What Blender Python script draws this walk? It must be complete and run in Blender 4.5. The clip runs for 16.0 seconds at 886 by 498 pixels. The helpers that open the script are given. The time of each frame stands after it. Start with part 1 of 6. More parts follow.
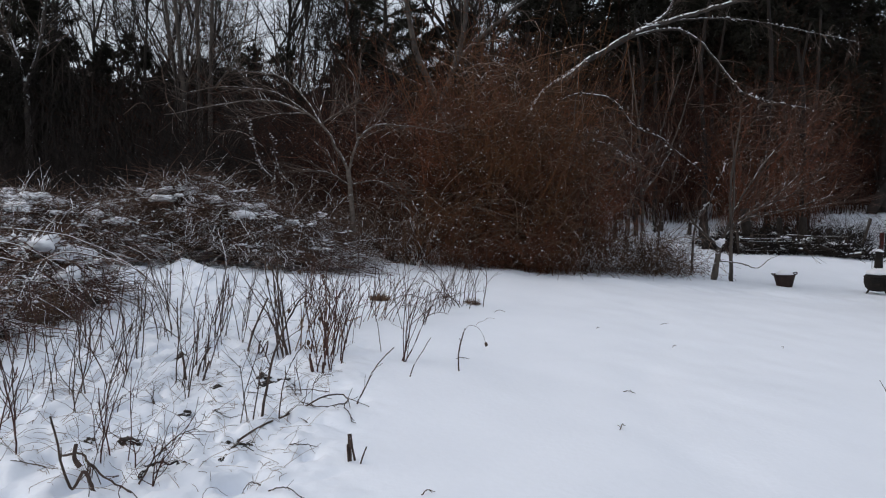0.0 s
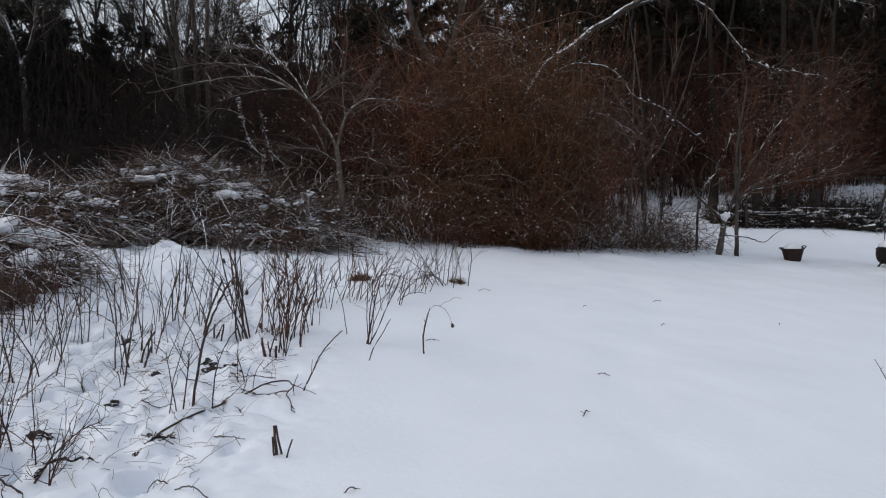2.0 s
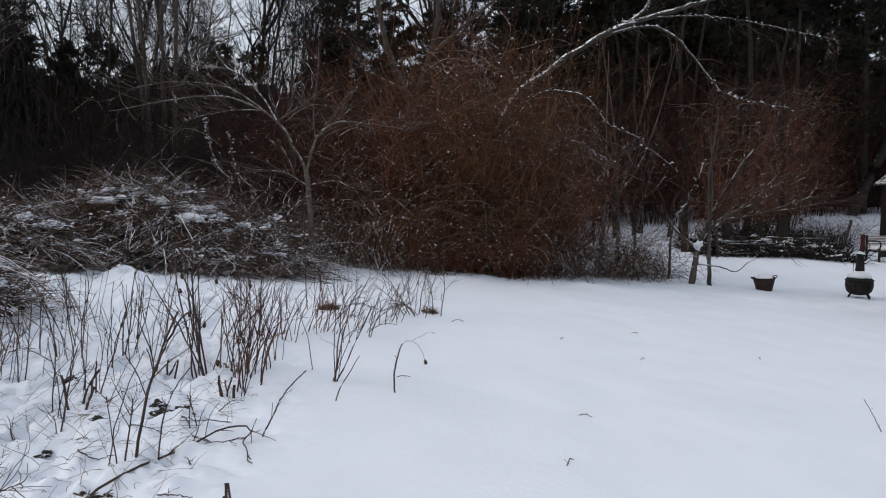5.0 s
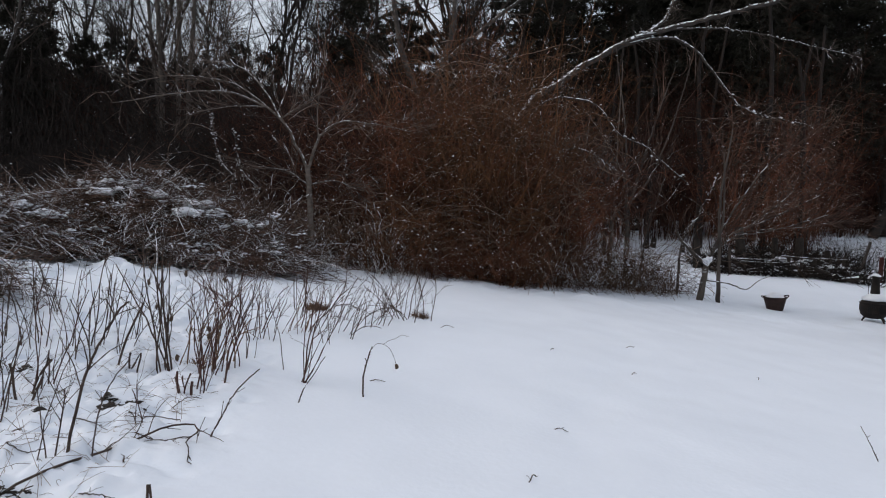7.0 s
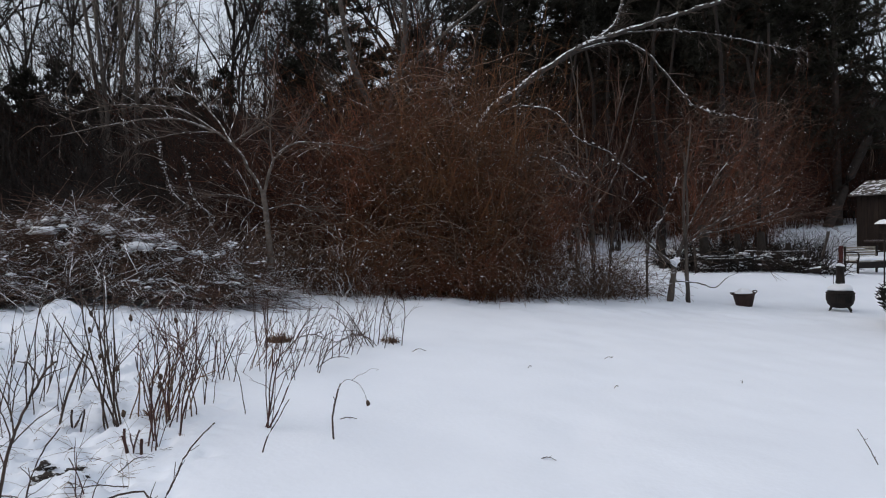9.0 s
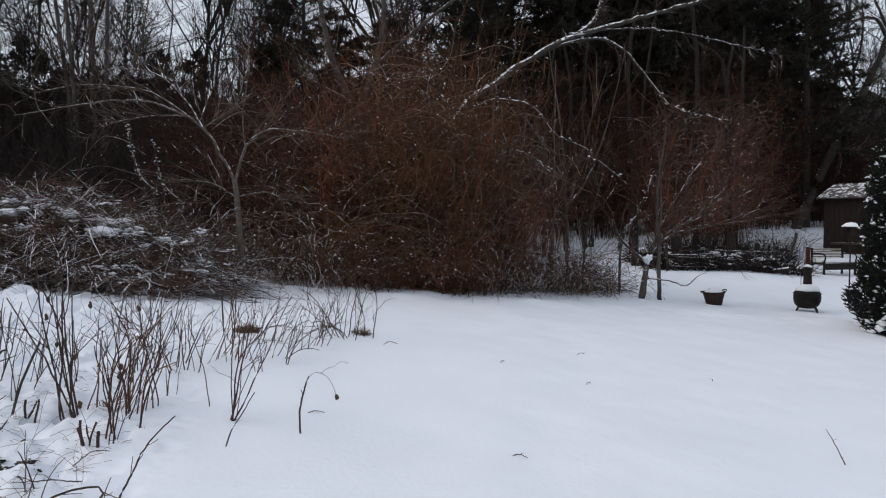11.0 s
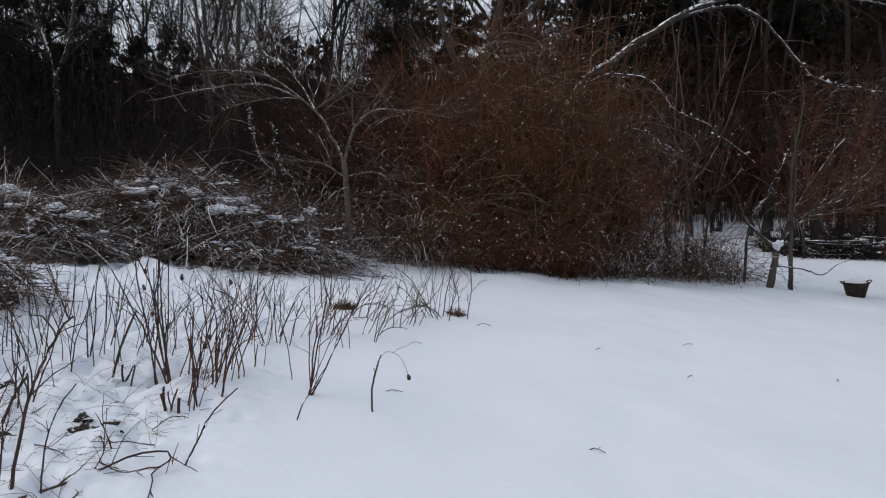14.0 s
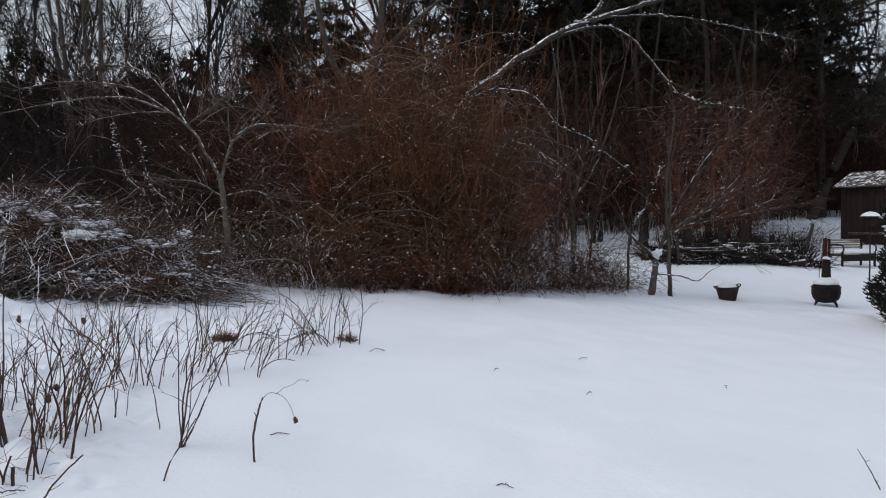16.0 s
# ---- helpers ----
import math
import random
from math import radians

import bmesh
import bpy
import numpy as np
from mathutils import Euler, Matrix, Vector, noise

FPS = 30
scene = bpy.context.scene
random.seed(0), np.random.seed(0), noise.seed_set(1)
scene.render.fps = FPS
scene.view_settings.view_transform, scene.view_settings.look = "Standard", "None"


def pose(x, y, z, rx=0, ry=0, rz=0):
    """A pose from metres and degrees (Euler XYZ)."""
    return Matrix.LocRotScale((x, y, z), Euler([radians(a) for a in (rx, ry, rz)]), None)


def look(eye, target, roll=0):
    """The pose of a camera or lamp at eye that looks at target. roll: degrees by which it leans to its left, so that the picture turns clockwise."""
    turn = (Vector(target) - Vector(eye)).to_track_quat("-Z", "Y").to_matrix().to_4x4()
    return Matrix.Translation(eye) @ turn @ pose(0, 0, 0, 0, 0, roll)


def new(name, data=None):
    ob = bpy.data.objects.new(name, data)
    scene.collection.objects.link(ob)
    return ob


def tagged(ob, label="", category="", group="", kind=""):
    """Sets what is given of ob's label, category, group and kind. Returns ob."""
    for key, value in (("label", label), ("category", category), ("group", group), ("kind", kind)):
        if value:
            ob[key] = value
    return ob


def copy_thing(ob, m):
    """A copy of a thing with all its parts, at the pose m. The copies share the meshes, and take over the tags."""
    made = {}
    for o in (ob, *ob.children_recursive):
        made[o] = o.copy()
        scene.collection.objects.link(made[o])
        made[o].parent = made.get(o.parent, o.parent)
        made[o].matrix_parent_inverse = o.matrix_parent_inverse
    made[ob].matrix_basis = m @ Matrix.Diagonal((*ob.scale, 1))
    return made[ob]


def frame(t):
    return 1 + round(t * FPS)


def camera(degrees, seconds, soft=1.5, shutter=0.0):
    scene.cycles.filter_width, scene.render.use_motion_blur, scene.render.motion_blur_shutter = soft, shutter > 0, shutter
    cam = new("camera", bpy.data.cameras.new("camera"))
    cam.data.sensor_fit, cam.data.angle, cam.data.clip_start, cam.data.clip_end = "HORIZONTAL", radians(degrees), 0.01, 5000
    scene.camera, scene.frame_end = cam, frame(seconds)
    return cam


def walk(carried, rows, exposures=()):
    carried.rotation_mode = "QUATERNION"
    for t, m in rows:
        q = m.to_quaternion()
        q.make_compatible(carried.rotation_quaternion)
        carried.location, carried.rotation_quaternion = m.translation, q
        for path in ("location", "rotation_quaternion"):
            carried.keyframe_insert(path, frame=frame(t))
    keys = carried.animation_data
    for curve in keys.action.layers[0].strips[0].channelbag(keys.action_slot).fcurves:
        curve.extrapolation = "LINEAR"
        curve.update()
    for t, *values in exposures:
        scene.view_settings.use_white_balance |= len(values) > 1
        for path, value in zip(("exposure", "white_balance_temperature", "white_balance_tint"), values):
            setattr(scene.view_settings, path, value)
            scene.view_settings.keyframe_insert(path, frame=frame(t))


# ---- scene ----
cam = camera(66.8, 16.0, soft=1.1)
PATH = [
    (0, (-0.027, -0.032, 1.488), (-0.005, 1.963, 1.36), 0.6),
    (0.5, (0.088, -0.011, 1.504), (0.057, 1.986, 1.39), 0.3),
    (1, (0.245, 0.13, 1.464), (0.274, 2.128, 1.372), 2.7),
    (1.5, (0.333, 0.155, 1.443), (0.227, 2.145, 1.274), 0.2),
    (2, (0.397, 0.297, 1.441), (0.373, 2.288, 1.251), -0.3),
    (2.5, (0.38, 0.481, 1.452), (0.428, 2.478, 1.355), 0.3),
    (3, (0.363, 0.514, 1.479), (0.364, 2.513, 1.411), -0.6),
    (3.5, (0.339, 0.51, 1.481), (0.313, 2.508, 1.379), -0.6),
    (4, (0.351, 0.517, 1.478), (0.373, 2.514, 1.373), -0.4),
    (4.2, (0.355, 0.565, 1.47), (0.421, 2.56, 1.339), 0.0),
    (6.3, (0.545, 0.641, 1.471), (0.591, 2.638, 1.377), 1.4),
    (6.5, (0.615, 0.685, 1.461), (0.687, 2.681, 1.357), 2.3),
    (7, (0.667, 0.808, 1.41), (0.68, 2.806, 1.314), 2.6),
    (7.5, (0.711, 0.802, 1.42), (0.571, 2.791, 1.263), 0.9),
    (8, (0.728, 0.912, 1.437), (0.689, 2.91, 1.36), 0.7),
    (8.5, (0.683, 1.097, 1.45), (0.705, 3.096, 1.391), 0.1),
    (9, (0.661, 1.129, 1.454), (0.777, 3.124, 1.401), -1.0),
    (9.2, (0.657, 1.183, 1.43), (0.785, 3.178, 1.355), -0.7),
    (11.5, (0.665, 1.23, 1.448), (0.866, 3.218, 1.372), 0.3),
    (12, (0.666, 1.241, 1.448), (0.844, 3.231, 1.353), -0.5),
    (12.5, (0.729, 1.31, 1.467), (0.77, 3.307, 1.368), -0.8),
    (13, (0.908, 1.315, 1.461), (0.905, 3.314, 1.411), 2.1),
    (13.5, (0.948, 1.404, 1.414), (0.892, 3.402, 1.348), 1.4),
    (14, (0.962, 1.398, 1.423), (0.794, 3.386, 1.291), 0.8),
    (14.5, (0.969, 1.447, 1.425), (0.799, 3.437, 1.324), 0.5),
    (15, (0.98, 1.528, 1.427), (0.887, 3.522, 1.309), -0.1),
    (15.5, (0.972, 1.598, 1.446), (0.994, 3.597, 1.383), 0.2),
    (16, (0.948, 1.744, 1.448), (1.107, 3.736, 1.363), -0.6),
]
walk(cam, [(t, look(e, g, r)) for t, e, g, r in PATH], exposures=[(0.0, 0.34), (1.0, 0.37), (1.5, 0.28), (2.0, 0.27), (3.0, 0.40), (4.0, 0.38), (6.5, 0.37), (7.5, 0.32), (8.0, 0.32), (9.0, 0.41), (11.5, 0.37), (12.5, 0.33), (13.5, 0.41), (14.0, 0.29), (15.0, 0.37), (15.5, 0.41), (16.0, 0.40)])

# ---- world, light, exposure ----
SUN_EL, SUN_AZ = radians(40), radians(-92)
world = bpy.data.worlds.new("overcast_sky")
scene.world = world
world.use_nodes = True
wn = world.node_tree
wn.nodes.clear()
w_out = wn.nodes.new("ShaderNodeOutputWorld")
w_bg = wn.nodes.new("ShaderNodeBackground")
w_hsv = wn.nodes.new("ShaderNodeHueSaturation")
w_sky = wn.nodes.new("ShaderNodeTexSky")
w_sky.sky_type = "NISHITA"
w_sky.sun_disc = False
w_sky.sun_elevation, w_sky.sun_rotation = SUN_EL, SUN_AZ
w_sky.air_density, w_sky.dust_density, w_sky.ozone_density = 1.0, 4.0, 1.0
w_hsv.inputs["Saturation"].default_value = 0.95
w_cloud = wn.nodes.new("ShaderNodeMix")
w_cloud.data_type = "RGBA"
w_cloud.inputs["Factor"].default_value = 0.62
w_cloud.inputs["B"].default_value = (4.15, 4.3, 4.5, 1)
w_bg.inputs["Strength"].default_value = 0.145
wn.links.new(w_sky.outputs[0], w_hsv.inputs["Color"])
wn.links.new(w_hsv.outputs[0], w_cloud.inputs["A"])
wn.links.new(w_cloud.outputs["Result"], w_bg.inputs["Color"])
wn.links.new(w_bg.outputs[0], w_out.inputs["Surface"])
sun_data = bpy.data.lights.new("sun", "SUN")
sun_data.energy, sun_data.angle, sun_data.color = 0.30, radians(75), (0.95, 0.98, 1.0)
sun = new("sun", sun_data)
sun.matrix_world = look((0, 0, 0), (-math.sin(SUN_AZ) * math.cos(SUN_EL), -math.cos(SUN_AZ) * math.cos(SUN_EL), -math.sin(SUN_EL)))

# ---- materials ----
def mat(name, base, second=None, scale=8.0, rough=0.85, bump=0.3, fine=60.0, snow=0.0, snow_from=0.35, metal=0.0, island=0.0, stretch=(1, 1, 1), spec=0.2, snow_scale=5.0, grain=0.25):
    """A two-scale surface; snow > 0 lays snow on faces that look upward, broken by noise."""
    m = bpy.data.materials.new(name)
    m.use_nodes = True
    nt = m.node_tree
    bsdf = nt.nodes["Principled BSDF"]
    bsdf.inputs["Roughness"].default_value = rough
    bsdf.inputs["Metallic"].default_value = metal
    bsdf.inputs["Specular IOR Level"].default_value = spec
    tc = nt.nodes.new("ShaderNodeTexCoord")
    mp = nt.nodes.new("ShaderNodeMapping")
    mp.inputs["Scale"].default_value = stretch
    nt.links.new(tc.outputs["Object"], mp.inputs["Vector"])
    n1 = nt.nodes.new("ShaderNodeTexNoise")
    n1.inputs["Scale"].default_value = scale
    n1.inputs["Detail"].default_value = 5
    n2 = nt.nodes.new("ShaderNodeTexNoise")
    n2.inputs["Scale"].default_value = fine
    n2.inputs["Detail"].default_value = 3
    for n in (n1, n2):
        nt.links.new(mp.outputs[0], n.inputs["Vector"])
    mix = nt.nodes.new("ShaderNodeMix")
    mix.data_type = "RGBA"
    second = second or tuple(c * 0.6 for c in base)
    mix.inputs["A"].default_value = (*base, 1)
    mix.inputs["B"].default_value = (*second, 1)
    ramp = nt.nodes.new("ShaderNodeMapRange")
    ramp.inputs["From Min"].default_value, ramp.inputs["From Max"].default_value = 0.35, 0.65
    nt.links.new(n1.outputs["Fac"], ramp.inputs["Value"])
    nt.links.new(ramp.outputs[0], mix.inputs["Factor"])
    col = mix.outputs["Result"]
    vary = nt.nodes.new("ShaderNodeHueSaturation")
    nt.links.new(col, vary.inputs["Color"])
    vr = nt.nodes.new("ShaderNodeMapRange")
    vr.inputs["To Min"].default_value, vr.inputs["To Max"].default_value = 1 - island, 1 + island
    if island > 0:
        geo = nt.nodes.new("ShaderNodeNewGeometry")
        nt.links.new(geo.outputs["Random Per Island"], vr.inputs["Value"])
    else:
        vr.inputs["To Min"].default_value, vr.inputs["To Max"].default_value = 1 - grain, 1 + grain
        nt.links.new(n2.outputs["Fac"], vr.inputs["Value"])
    nt.links.new(vr.outputs[0], vary.inputs["Value"])
    col = vary.outputs[0]
    if snow > 0:
        g2 = nt.nodes.new("ShaderNodeNewGeometry")
        sep = nt.nodes.new("ShaderNodeSeparateXYZ")
        nt.links.new(g2.outputs["True Normal"], sep.inputs[0])
        r1 = nt.nodes.new("ShaderNodeMapRange")
        r1.inputs["From Min"].default_value, r1.inputs["From Max"].default_value = snow_from, snow_from + 0.15
        nt.links.new(sep.outputs["Z"], r1.inputs["Value"])
        n3 = nt.nodes.new("ShaderNodeTexNoise")
        n3.inputs["Scale"].default_value = snow_scale
        n3.inputs["Detail"].default_value = 4
        nt.links.new(tc.outputs["Object"], n3.inputs["Vector"])
        r2 = nt.nodes.new("ShaderNodeMapRange")
        r2.inputs["From Min"].default_value, r2.inputs["From Max"].default_value = 0.72 - 0.45 * snow, 0.78 - 0.45 * snow
        nt.links.new(n3.outputs["Fac"], r2.inputs["Value"])
        mul = nt.nodes.new("ShaderNodeMath")
        mul.operation = "MULTIPLY"
        nt.links.new(r1.outputs[0], mul.inputs[0])
        nt.links.new(r2.outputs[0], mul.inputs[1])
        ms = nt.nodes.new("ShaderNodeMix")
        ms.data_type = "RGBA"
        ms.inputs["B"].default_value = (0.80, 0.82, 0.86, 1)
        nt.links.new(mul.outputs[0], ms.inputs["Factor"])
        nt.links.new(col, ms.inputs["A"])
        col = ms.outputs["Result"]
    nt.links.new(col, bsdf.inputs["Base Color"])
    if bump > 0:
        bn = nt.nodes.new("ShaderNodeBump")
        bn.inputs["Strength"].default_value = bump
        bn.inputs["Distance"].default_value = 0.02
        nt.links.new(n2.outputs["Fac"], bn.inputs["Height"])
        nt.links.new(bn.outputs[0], bsdf.inputs["Normal"])
    return m


M_SNOW = mat("snow", (0.80, 0.84, 0.91), (0.77, 0.81, 0.88), scale=1.3, rough=0.6, bump=0.14, fine=24.0, spec=0.3, grain=0.02)
M_SNOW_BIT = mat("snow_lump", (0.82, 0.84, 0.88), (0.76, 0.78, 0.82), scale=6.0, rough=0.7, bump=0.3, fine=40.0, grain=0.04)
M_BARK = mat("grey_bark", (0.095, 0.080, 0.068), (0.04, 0.033, 0.029), scale=5.0, bump=0.7, fine=40.0, snow=0.45, snow_from=0.30, stretch=(1, 1, 0.4))
M_BARK_PALE = mat("pale_grey_bark", (0.165, 0.138, 0.118), (0.065, 0.054, 0.046), scale=11.0, bump=0.9, fine=60.0, snow=0.52, snow_from=0.25, snow_scale=16.0)
M_BARK_SNOWY = mat("snow_plastered_bark", (0.075, 0.063, 0.055), (0.036, 0.031, 0.028), scale=5.0, bump=0.9, fine=40.0, snow=0.56, snow_from=0.10, snow_scale=10.0)
M_BARK_MOTTLED = mat("snow_mottled_bark", (0.085, 0.072, 0.063), (0.042, 0.036, 0.032), scale=6.0, bump=0.9, fine=40.0, snow=0.44, snow_from=0.38, snow_scale=13.0)
M_BARK_DARK = mat("dark_bark", (0.042, 0.034, 0.029), (0.022, 0.018, 0.016), scale=4.0, bump=0.6, fine=40.0, snow=0.25)
M_TWIG_GREY = mat("grey_twig", (0.13, 0.098, 0.08), (0.065, 0.05, 0.042), scale=3.0, bump=0, island=0.4, snow=0.45, snow_from=0.3)
M_VINE = mat("pale_tan_vine", (0.21, 0.150, 0.112), (0.10, 0.070, 0.054), scale=3.0, bump=0, island=0.5, snow=0.46, snow_from=0.55, snow_scale=9.0)
M_TWIG_BROWN = mat("dull_brown_twig", (0.135, 0.090, 0.066), (0.062, 0.043, 0.033), scale=3.0, bump=0, island=0.5, snow=0.28, snow_from=0.45)
M_TWIG_UMBER = mat("umber_twig", (0.098, 0.060, 0.045), (0.045, 0.028, 0.021), scale=3.0, bump=0, island=0.5, snow=0.40, snow_from=0.68, snow_scale=9.0)
M_TWIG_RED = mat("red_brown_twig", (0.148, 0.055, 0.028), (0.052, 0.020, 0.012), scale=1.2, bump=0, island=0.6, snow=0.40, snow_from=0.80, snow_scale=16.0)
M_TWIG_OLIVE = mat("olive_brown_twig", (0.124, 0.056, 0.024), (0.052, 0.026, 0.013), scale=1.2, bump=0, island=0.6, snow=0.40, snow_from=0.80, snow_scale=16.0)
# The red-brown twig at about a third of its tone: shade put into the colour.
M_TWIG_RED_SHADED = mat("shaded_red_brown_twig", (0.051, 0.019, 0.011), (0.021, 0.010, 0.007), scale=1.2, bump=0, island=0.6, snow=0.34, snow_from=0.80, snow_scale=14.0)
# Below a real twig's tone: the wood's shade is put into this colour.
M_TWIG_SHADE = mat("shaded_dark_twig", (0.024, 0.017, 0.014), (0.011, 0.009, 0.008), scale=1.0, bump=0, island=0.4)
M_CANE_SNOWY = mat("snowy_bramble_cane", (0.120, 0.070, 0.050), (0.050, 0.030, 0.022), scale=2.5, bump=0, island=0.7, snow=0.66, snow_from=0.35, snow_scale=2.6)
M_CANE_WHITE = mat("snow_lined_cane", (0.112, 0.072, 0.053), (0.052, 0.034, 0.027), scale=2.5, bump=0, island=0.4, snow=0.80, snow_from=0.15, snow_scale=3.0)
M_STEM_RED = mat("red_brown_dead_stem", (0.092, 0.046, 0.038), (0.046, 0.027, 0.024), scale=14.0, bump=0.4, fine=120.0)
M_STEM_DARK = mat("dark_dead_stem", (0.092, 0.064, 0.052), (0.044, 0.032, 0.027), scale=14.0, bump=0.4, fine=120.0)
M_STEM_TAN = mat("tan_dead_stalk", (0.20, 0.122, 0.078), (0.11, 0.070, 0.046), scale=14.0, bump=0.4, fine=120.0)
M_LEAF_DEAD = mat("withered_leaf", (0.11, 0.075, 0.05), (0.06, 0.04, 0.03), scale=20.0, bump=0.4, fine=90.0)
# Core sheet of the heaps: shade between the canes is put into its colour.
M_BRUSH_CORE = mat("heap_inner_shade", (0.040, 0.027, 0.020), (0.020, 0.014, 0.011), scale=14.0, bump=0.6, fine=70.0)
M_GRASS = mat("pale_dry_grass", (0.26, 0.21, 0.165), (0.13, 0.10, 0.08), scale=9.0, bump=0, island=0.5)
M_STRAW = mat("straw_tussock", (0.17, 0.105, 0.066), (0.085, 0.052, 0.036), scale=9.0, bump=0, island=0.4)
M_SOIL = mat("dark_soil", (0.050, 0.040, 0.034), (0.024, 0.020, 0.017), scale=12.0, bump=0.8, fine=60.0, snow=0.42, snow_scale=30.0)
M_NEEDLE = mat("dark_conifer_needles", (0.034, 0.032, 0.023), (0.020, 0.018, 0.014), scale=0.8, bump=0, island=0.45, snow=0.12, snow_from=0.55)
M_ARBOR = mat("arborvitae_sprays", (0.014, 0.016, 0.012), (0.008, 0.009, 0.007), scale=2.0, bump=0, island=0.5, snow=0.25, snow_from=0.5)
M_RUST = mat("rusty_brown_iron", (0.050, 0.029, 0.024), (0.027, 0.018, 0.016), scale=9.0, rough=0.75, bump=0.4, metal=0.2)
M_IRON = mat("black_cast_iron", (0.012, 0.011, 0.011), (0.022, 0.017, 0.014), scale=7.0, rough=0.7, bump=0.35, spec=0.15)
M_SHED = mat("weathered_brown_board", (0.026, 0.017, 0.013), (0.015, 0.010, 0.008), scale=3.0, bump=0.5, fine=30.0, stretch=(6, 6, 0.5))
M_SHINGLE = mat("snowy_roof_board", (0.10, 0.085, 0.075), (0.05, 0.045, 0.04), scale=5.0, bump=0.5, snow=0.44, snow_from=0.2, snow_scale=9.0)
M_RAIL = mat("weathered_grey_wood", (0.075, 0.060, 0.05), (0.035, 0.028, 0.025), scale=6.0, bump=0.6, snow=0.75, snow_from=0.5, stretch=(1, 1, 1))
M_BENCH = mat("pale_worn_slat", (0.30, 0.27, 0.22), (0.18, 0.155, 0.13), scale=7.0, bump=0.4, snow=0.4, snow_from=0.6)
M_REDPOST = mat("dull_red_paint", (0.10, 0.025, 0.022), (0.06, 0.02, 0.018), scale=8.0, bump=0.3)
M_STONE = mat("grey_stone", (0.20, 0.19, 0.18), (0.11, 0.105, 0.10), scale=6.0, bump=0.6, snow=0.5, snow_from=0.5)
# Near black: the shade among far trunks is put into the backdrop's colour.
M_FAR = mat("far_wood_shade", (0.022, 0.019, 0.018), (0.011, 0.010, 0.010), scale=0.4, bump=0, fine=4.0)

# ---- mesh helpers ----
def mesh_from(name, verts, faces_quads, material, smooth=False):
    """A mesh from arrays: verts (n, 3), faces (m, 3 or 4)."""
    verts = np.asarray(verts, dtype=np.float32)
    faces = np.asarray(faces_quads, dtype=np.int32)
    me = bpy.data.meshes.new(name)
    k = faces.shape[1]
    me.vertices.add(len(verts))
    me.vertices.foreach_set("co", verts.ravel())
    me.loops.add(faces.size)
    me.loops.foreach_set("vertex_index", faces.ravel())
    me.polygons.add(len(faces))
    me.polygons.foreach_set("loop_start", np.arange(0, faces.size, k, dtype=np.int32))
    me.polygons.foreach_set("use_smooth", np.full(len(faces), smooth))
    me.materials.append(material)
    me.update(calc_edges=True)
    return me


def tubes(polys, r0, r1, sides=3):
    """Tapered tubes along polylines (m, n, 3): verts and quads."""
    polys = np.asarray(polys, dtype=float)
    m, n, _ = polys.shape
    r0 = np.broadcast_to(np.asarray(r0, float), (m,))
    r1 = np.broadcast_to(np.asarray(r1, float), (m,))
    tan = np.gradient(polys, axis=1)
    tan /= np.linalg.norm(tan, axis=2, keepdims=True) + 1e-9
    ref = np.where(np.abs(tan[..., 2:3]) > 0.9, np.array([1.0, 0, 0]), np.array([0, 0, 1.0]))
    u = np.cross(ref, tan)
    u /= np.linalg.norm(u, axis=2, keepdims=True) + 1e-9
    v = np.cross(tan, u)
    f = np.linspace(0, 1, n)[None, :]
    rad = (r0[:, None] * (1 - f) + r1[:, None] * f)[..., None]
    rings = []
    for k in range(sides):
        a = 2 * math.pi * k / sides + 0.5
        rings.append(polys + rad * (math.cos(a) * u + math.sin(a) * v))
    verts = np.stack(rings, axis=2).reshape(-1, 3)
    idx = np.arange(m * n * sides).reshape(m, n, sides)
    a = idx[:, :-1, :]
    b = idx[:, 1:, :]
    quads = np.stack([a, np.roll(a, -1, axis=2), np.roll(b, -1, axis=2), b], axis=3).reshape(-1, 4)
    return verts, quads


def joined(pieces):
    """Several (verts, faces) with faces of one size as one."""
    vs, fs, k = [], [], 0
    for v, f in pieces:
        vs.append(np.asarray(v, float))
        fs.append(np.asarray(f) + k)
        k += len(v)
    return np.concatenate(vs), np.concatenate(fs)


def grow(rng, starts, ways, lengths, n=6, wobble=0.15, up=0.0):
    """Wandering polylines (m, n, 3) from starts along ways; up bends them to the sky (+) or to the ground (-)."""
    starts, d = np.asarray(starts, float), np.asarray(ways, float).copy()
    m = len(starts)
    d /= np.linalg.norm(d, axis=1, keepdims=True) + 1e-9
    step = (np.broadcast_to(lengths, (m,)) / (n - 1))[:, None]
    out = [starts]
    upv = np.zeros((m, 3))
    upv[:, 2] = np.broadcast_to(up, (m,))
    for _ in range(n - 1):
        out.append(out[-1] + d * step)
        d = d + rng.randn(m, 3) * wobble + upv
        d /= np.linalg.norm(d, axis=1, keepdims=True) + 1e-9
    return np.stack(out, axis=1)


def sprout(rng, polys, count, lo, hi, angle, spread=0.25):
    """Points on random polylines and side ways off them: starts, ways, parent index, fraction."""
    m, n, _ = polys.shape
    k = rng.randint(0, m, count)
    f = lo + (hi - lo) * rng.rand(count)
    q = np.clip(f * (n - 1), 0, n - 1.001)
    i = q.astype(int)
    w = (q - i)[:, None]
    a, b = polys[k, i], polys[k, i + 1]
    tan = (b - a) / (np.linalg.norm(b - a, axis=1, keepdims=True) + 1e-9)
    side = rng.randn(count, 3)
    side -= (side * tan).sum(1, keepdims=True) * tan
    side /= np.linalg.norm(side, axis=1, keepdims=True) + 1e-9
    ang = angle + rng.randn(count) * spread
    way = tan * np.cos(ang)[:, None] + side * np.sin(ang)[:, None]
    return a * (1 - w) + b * w, way, k, f


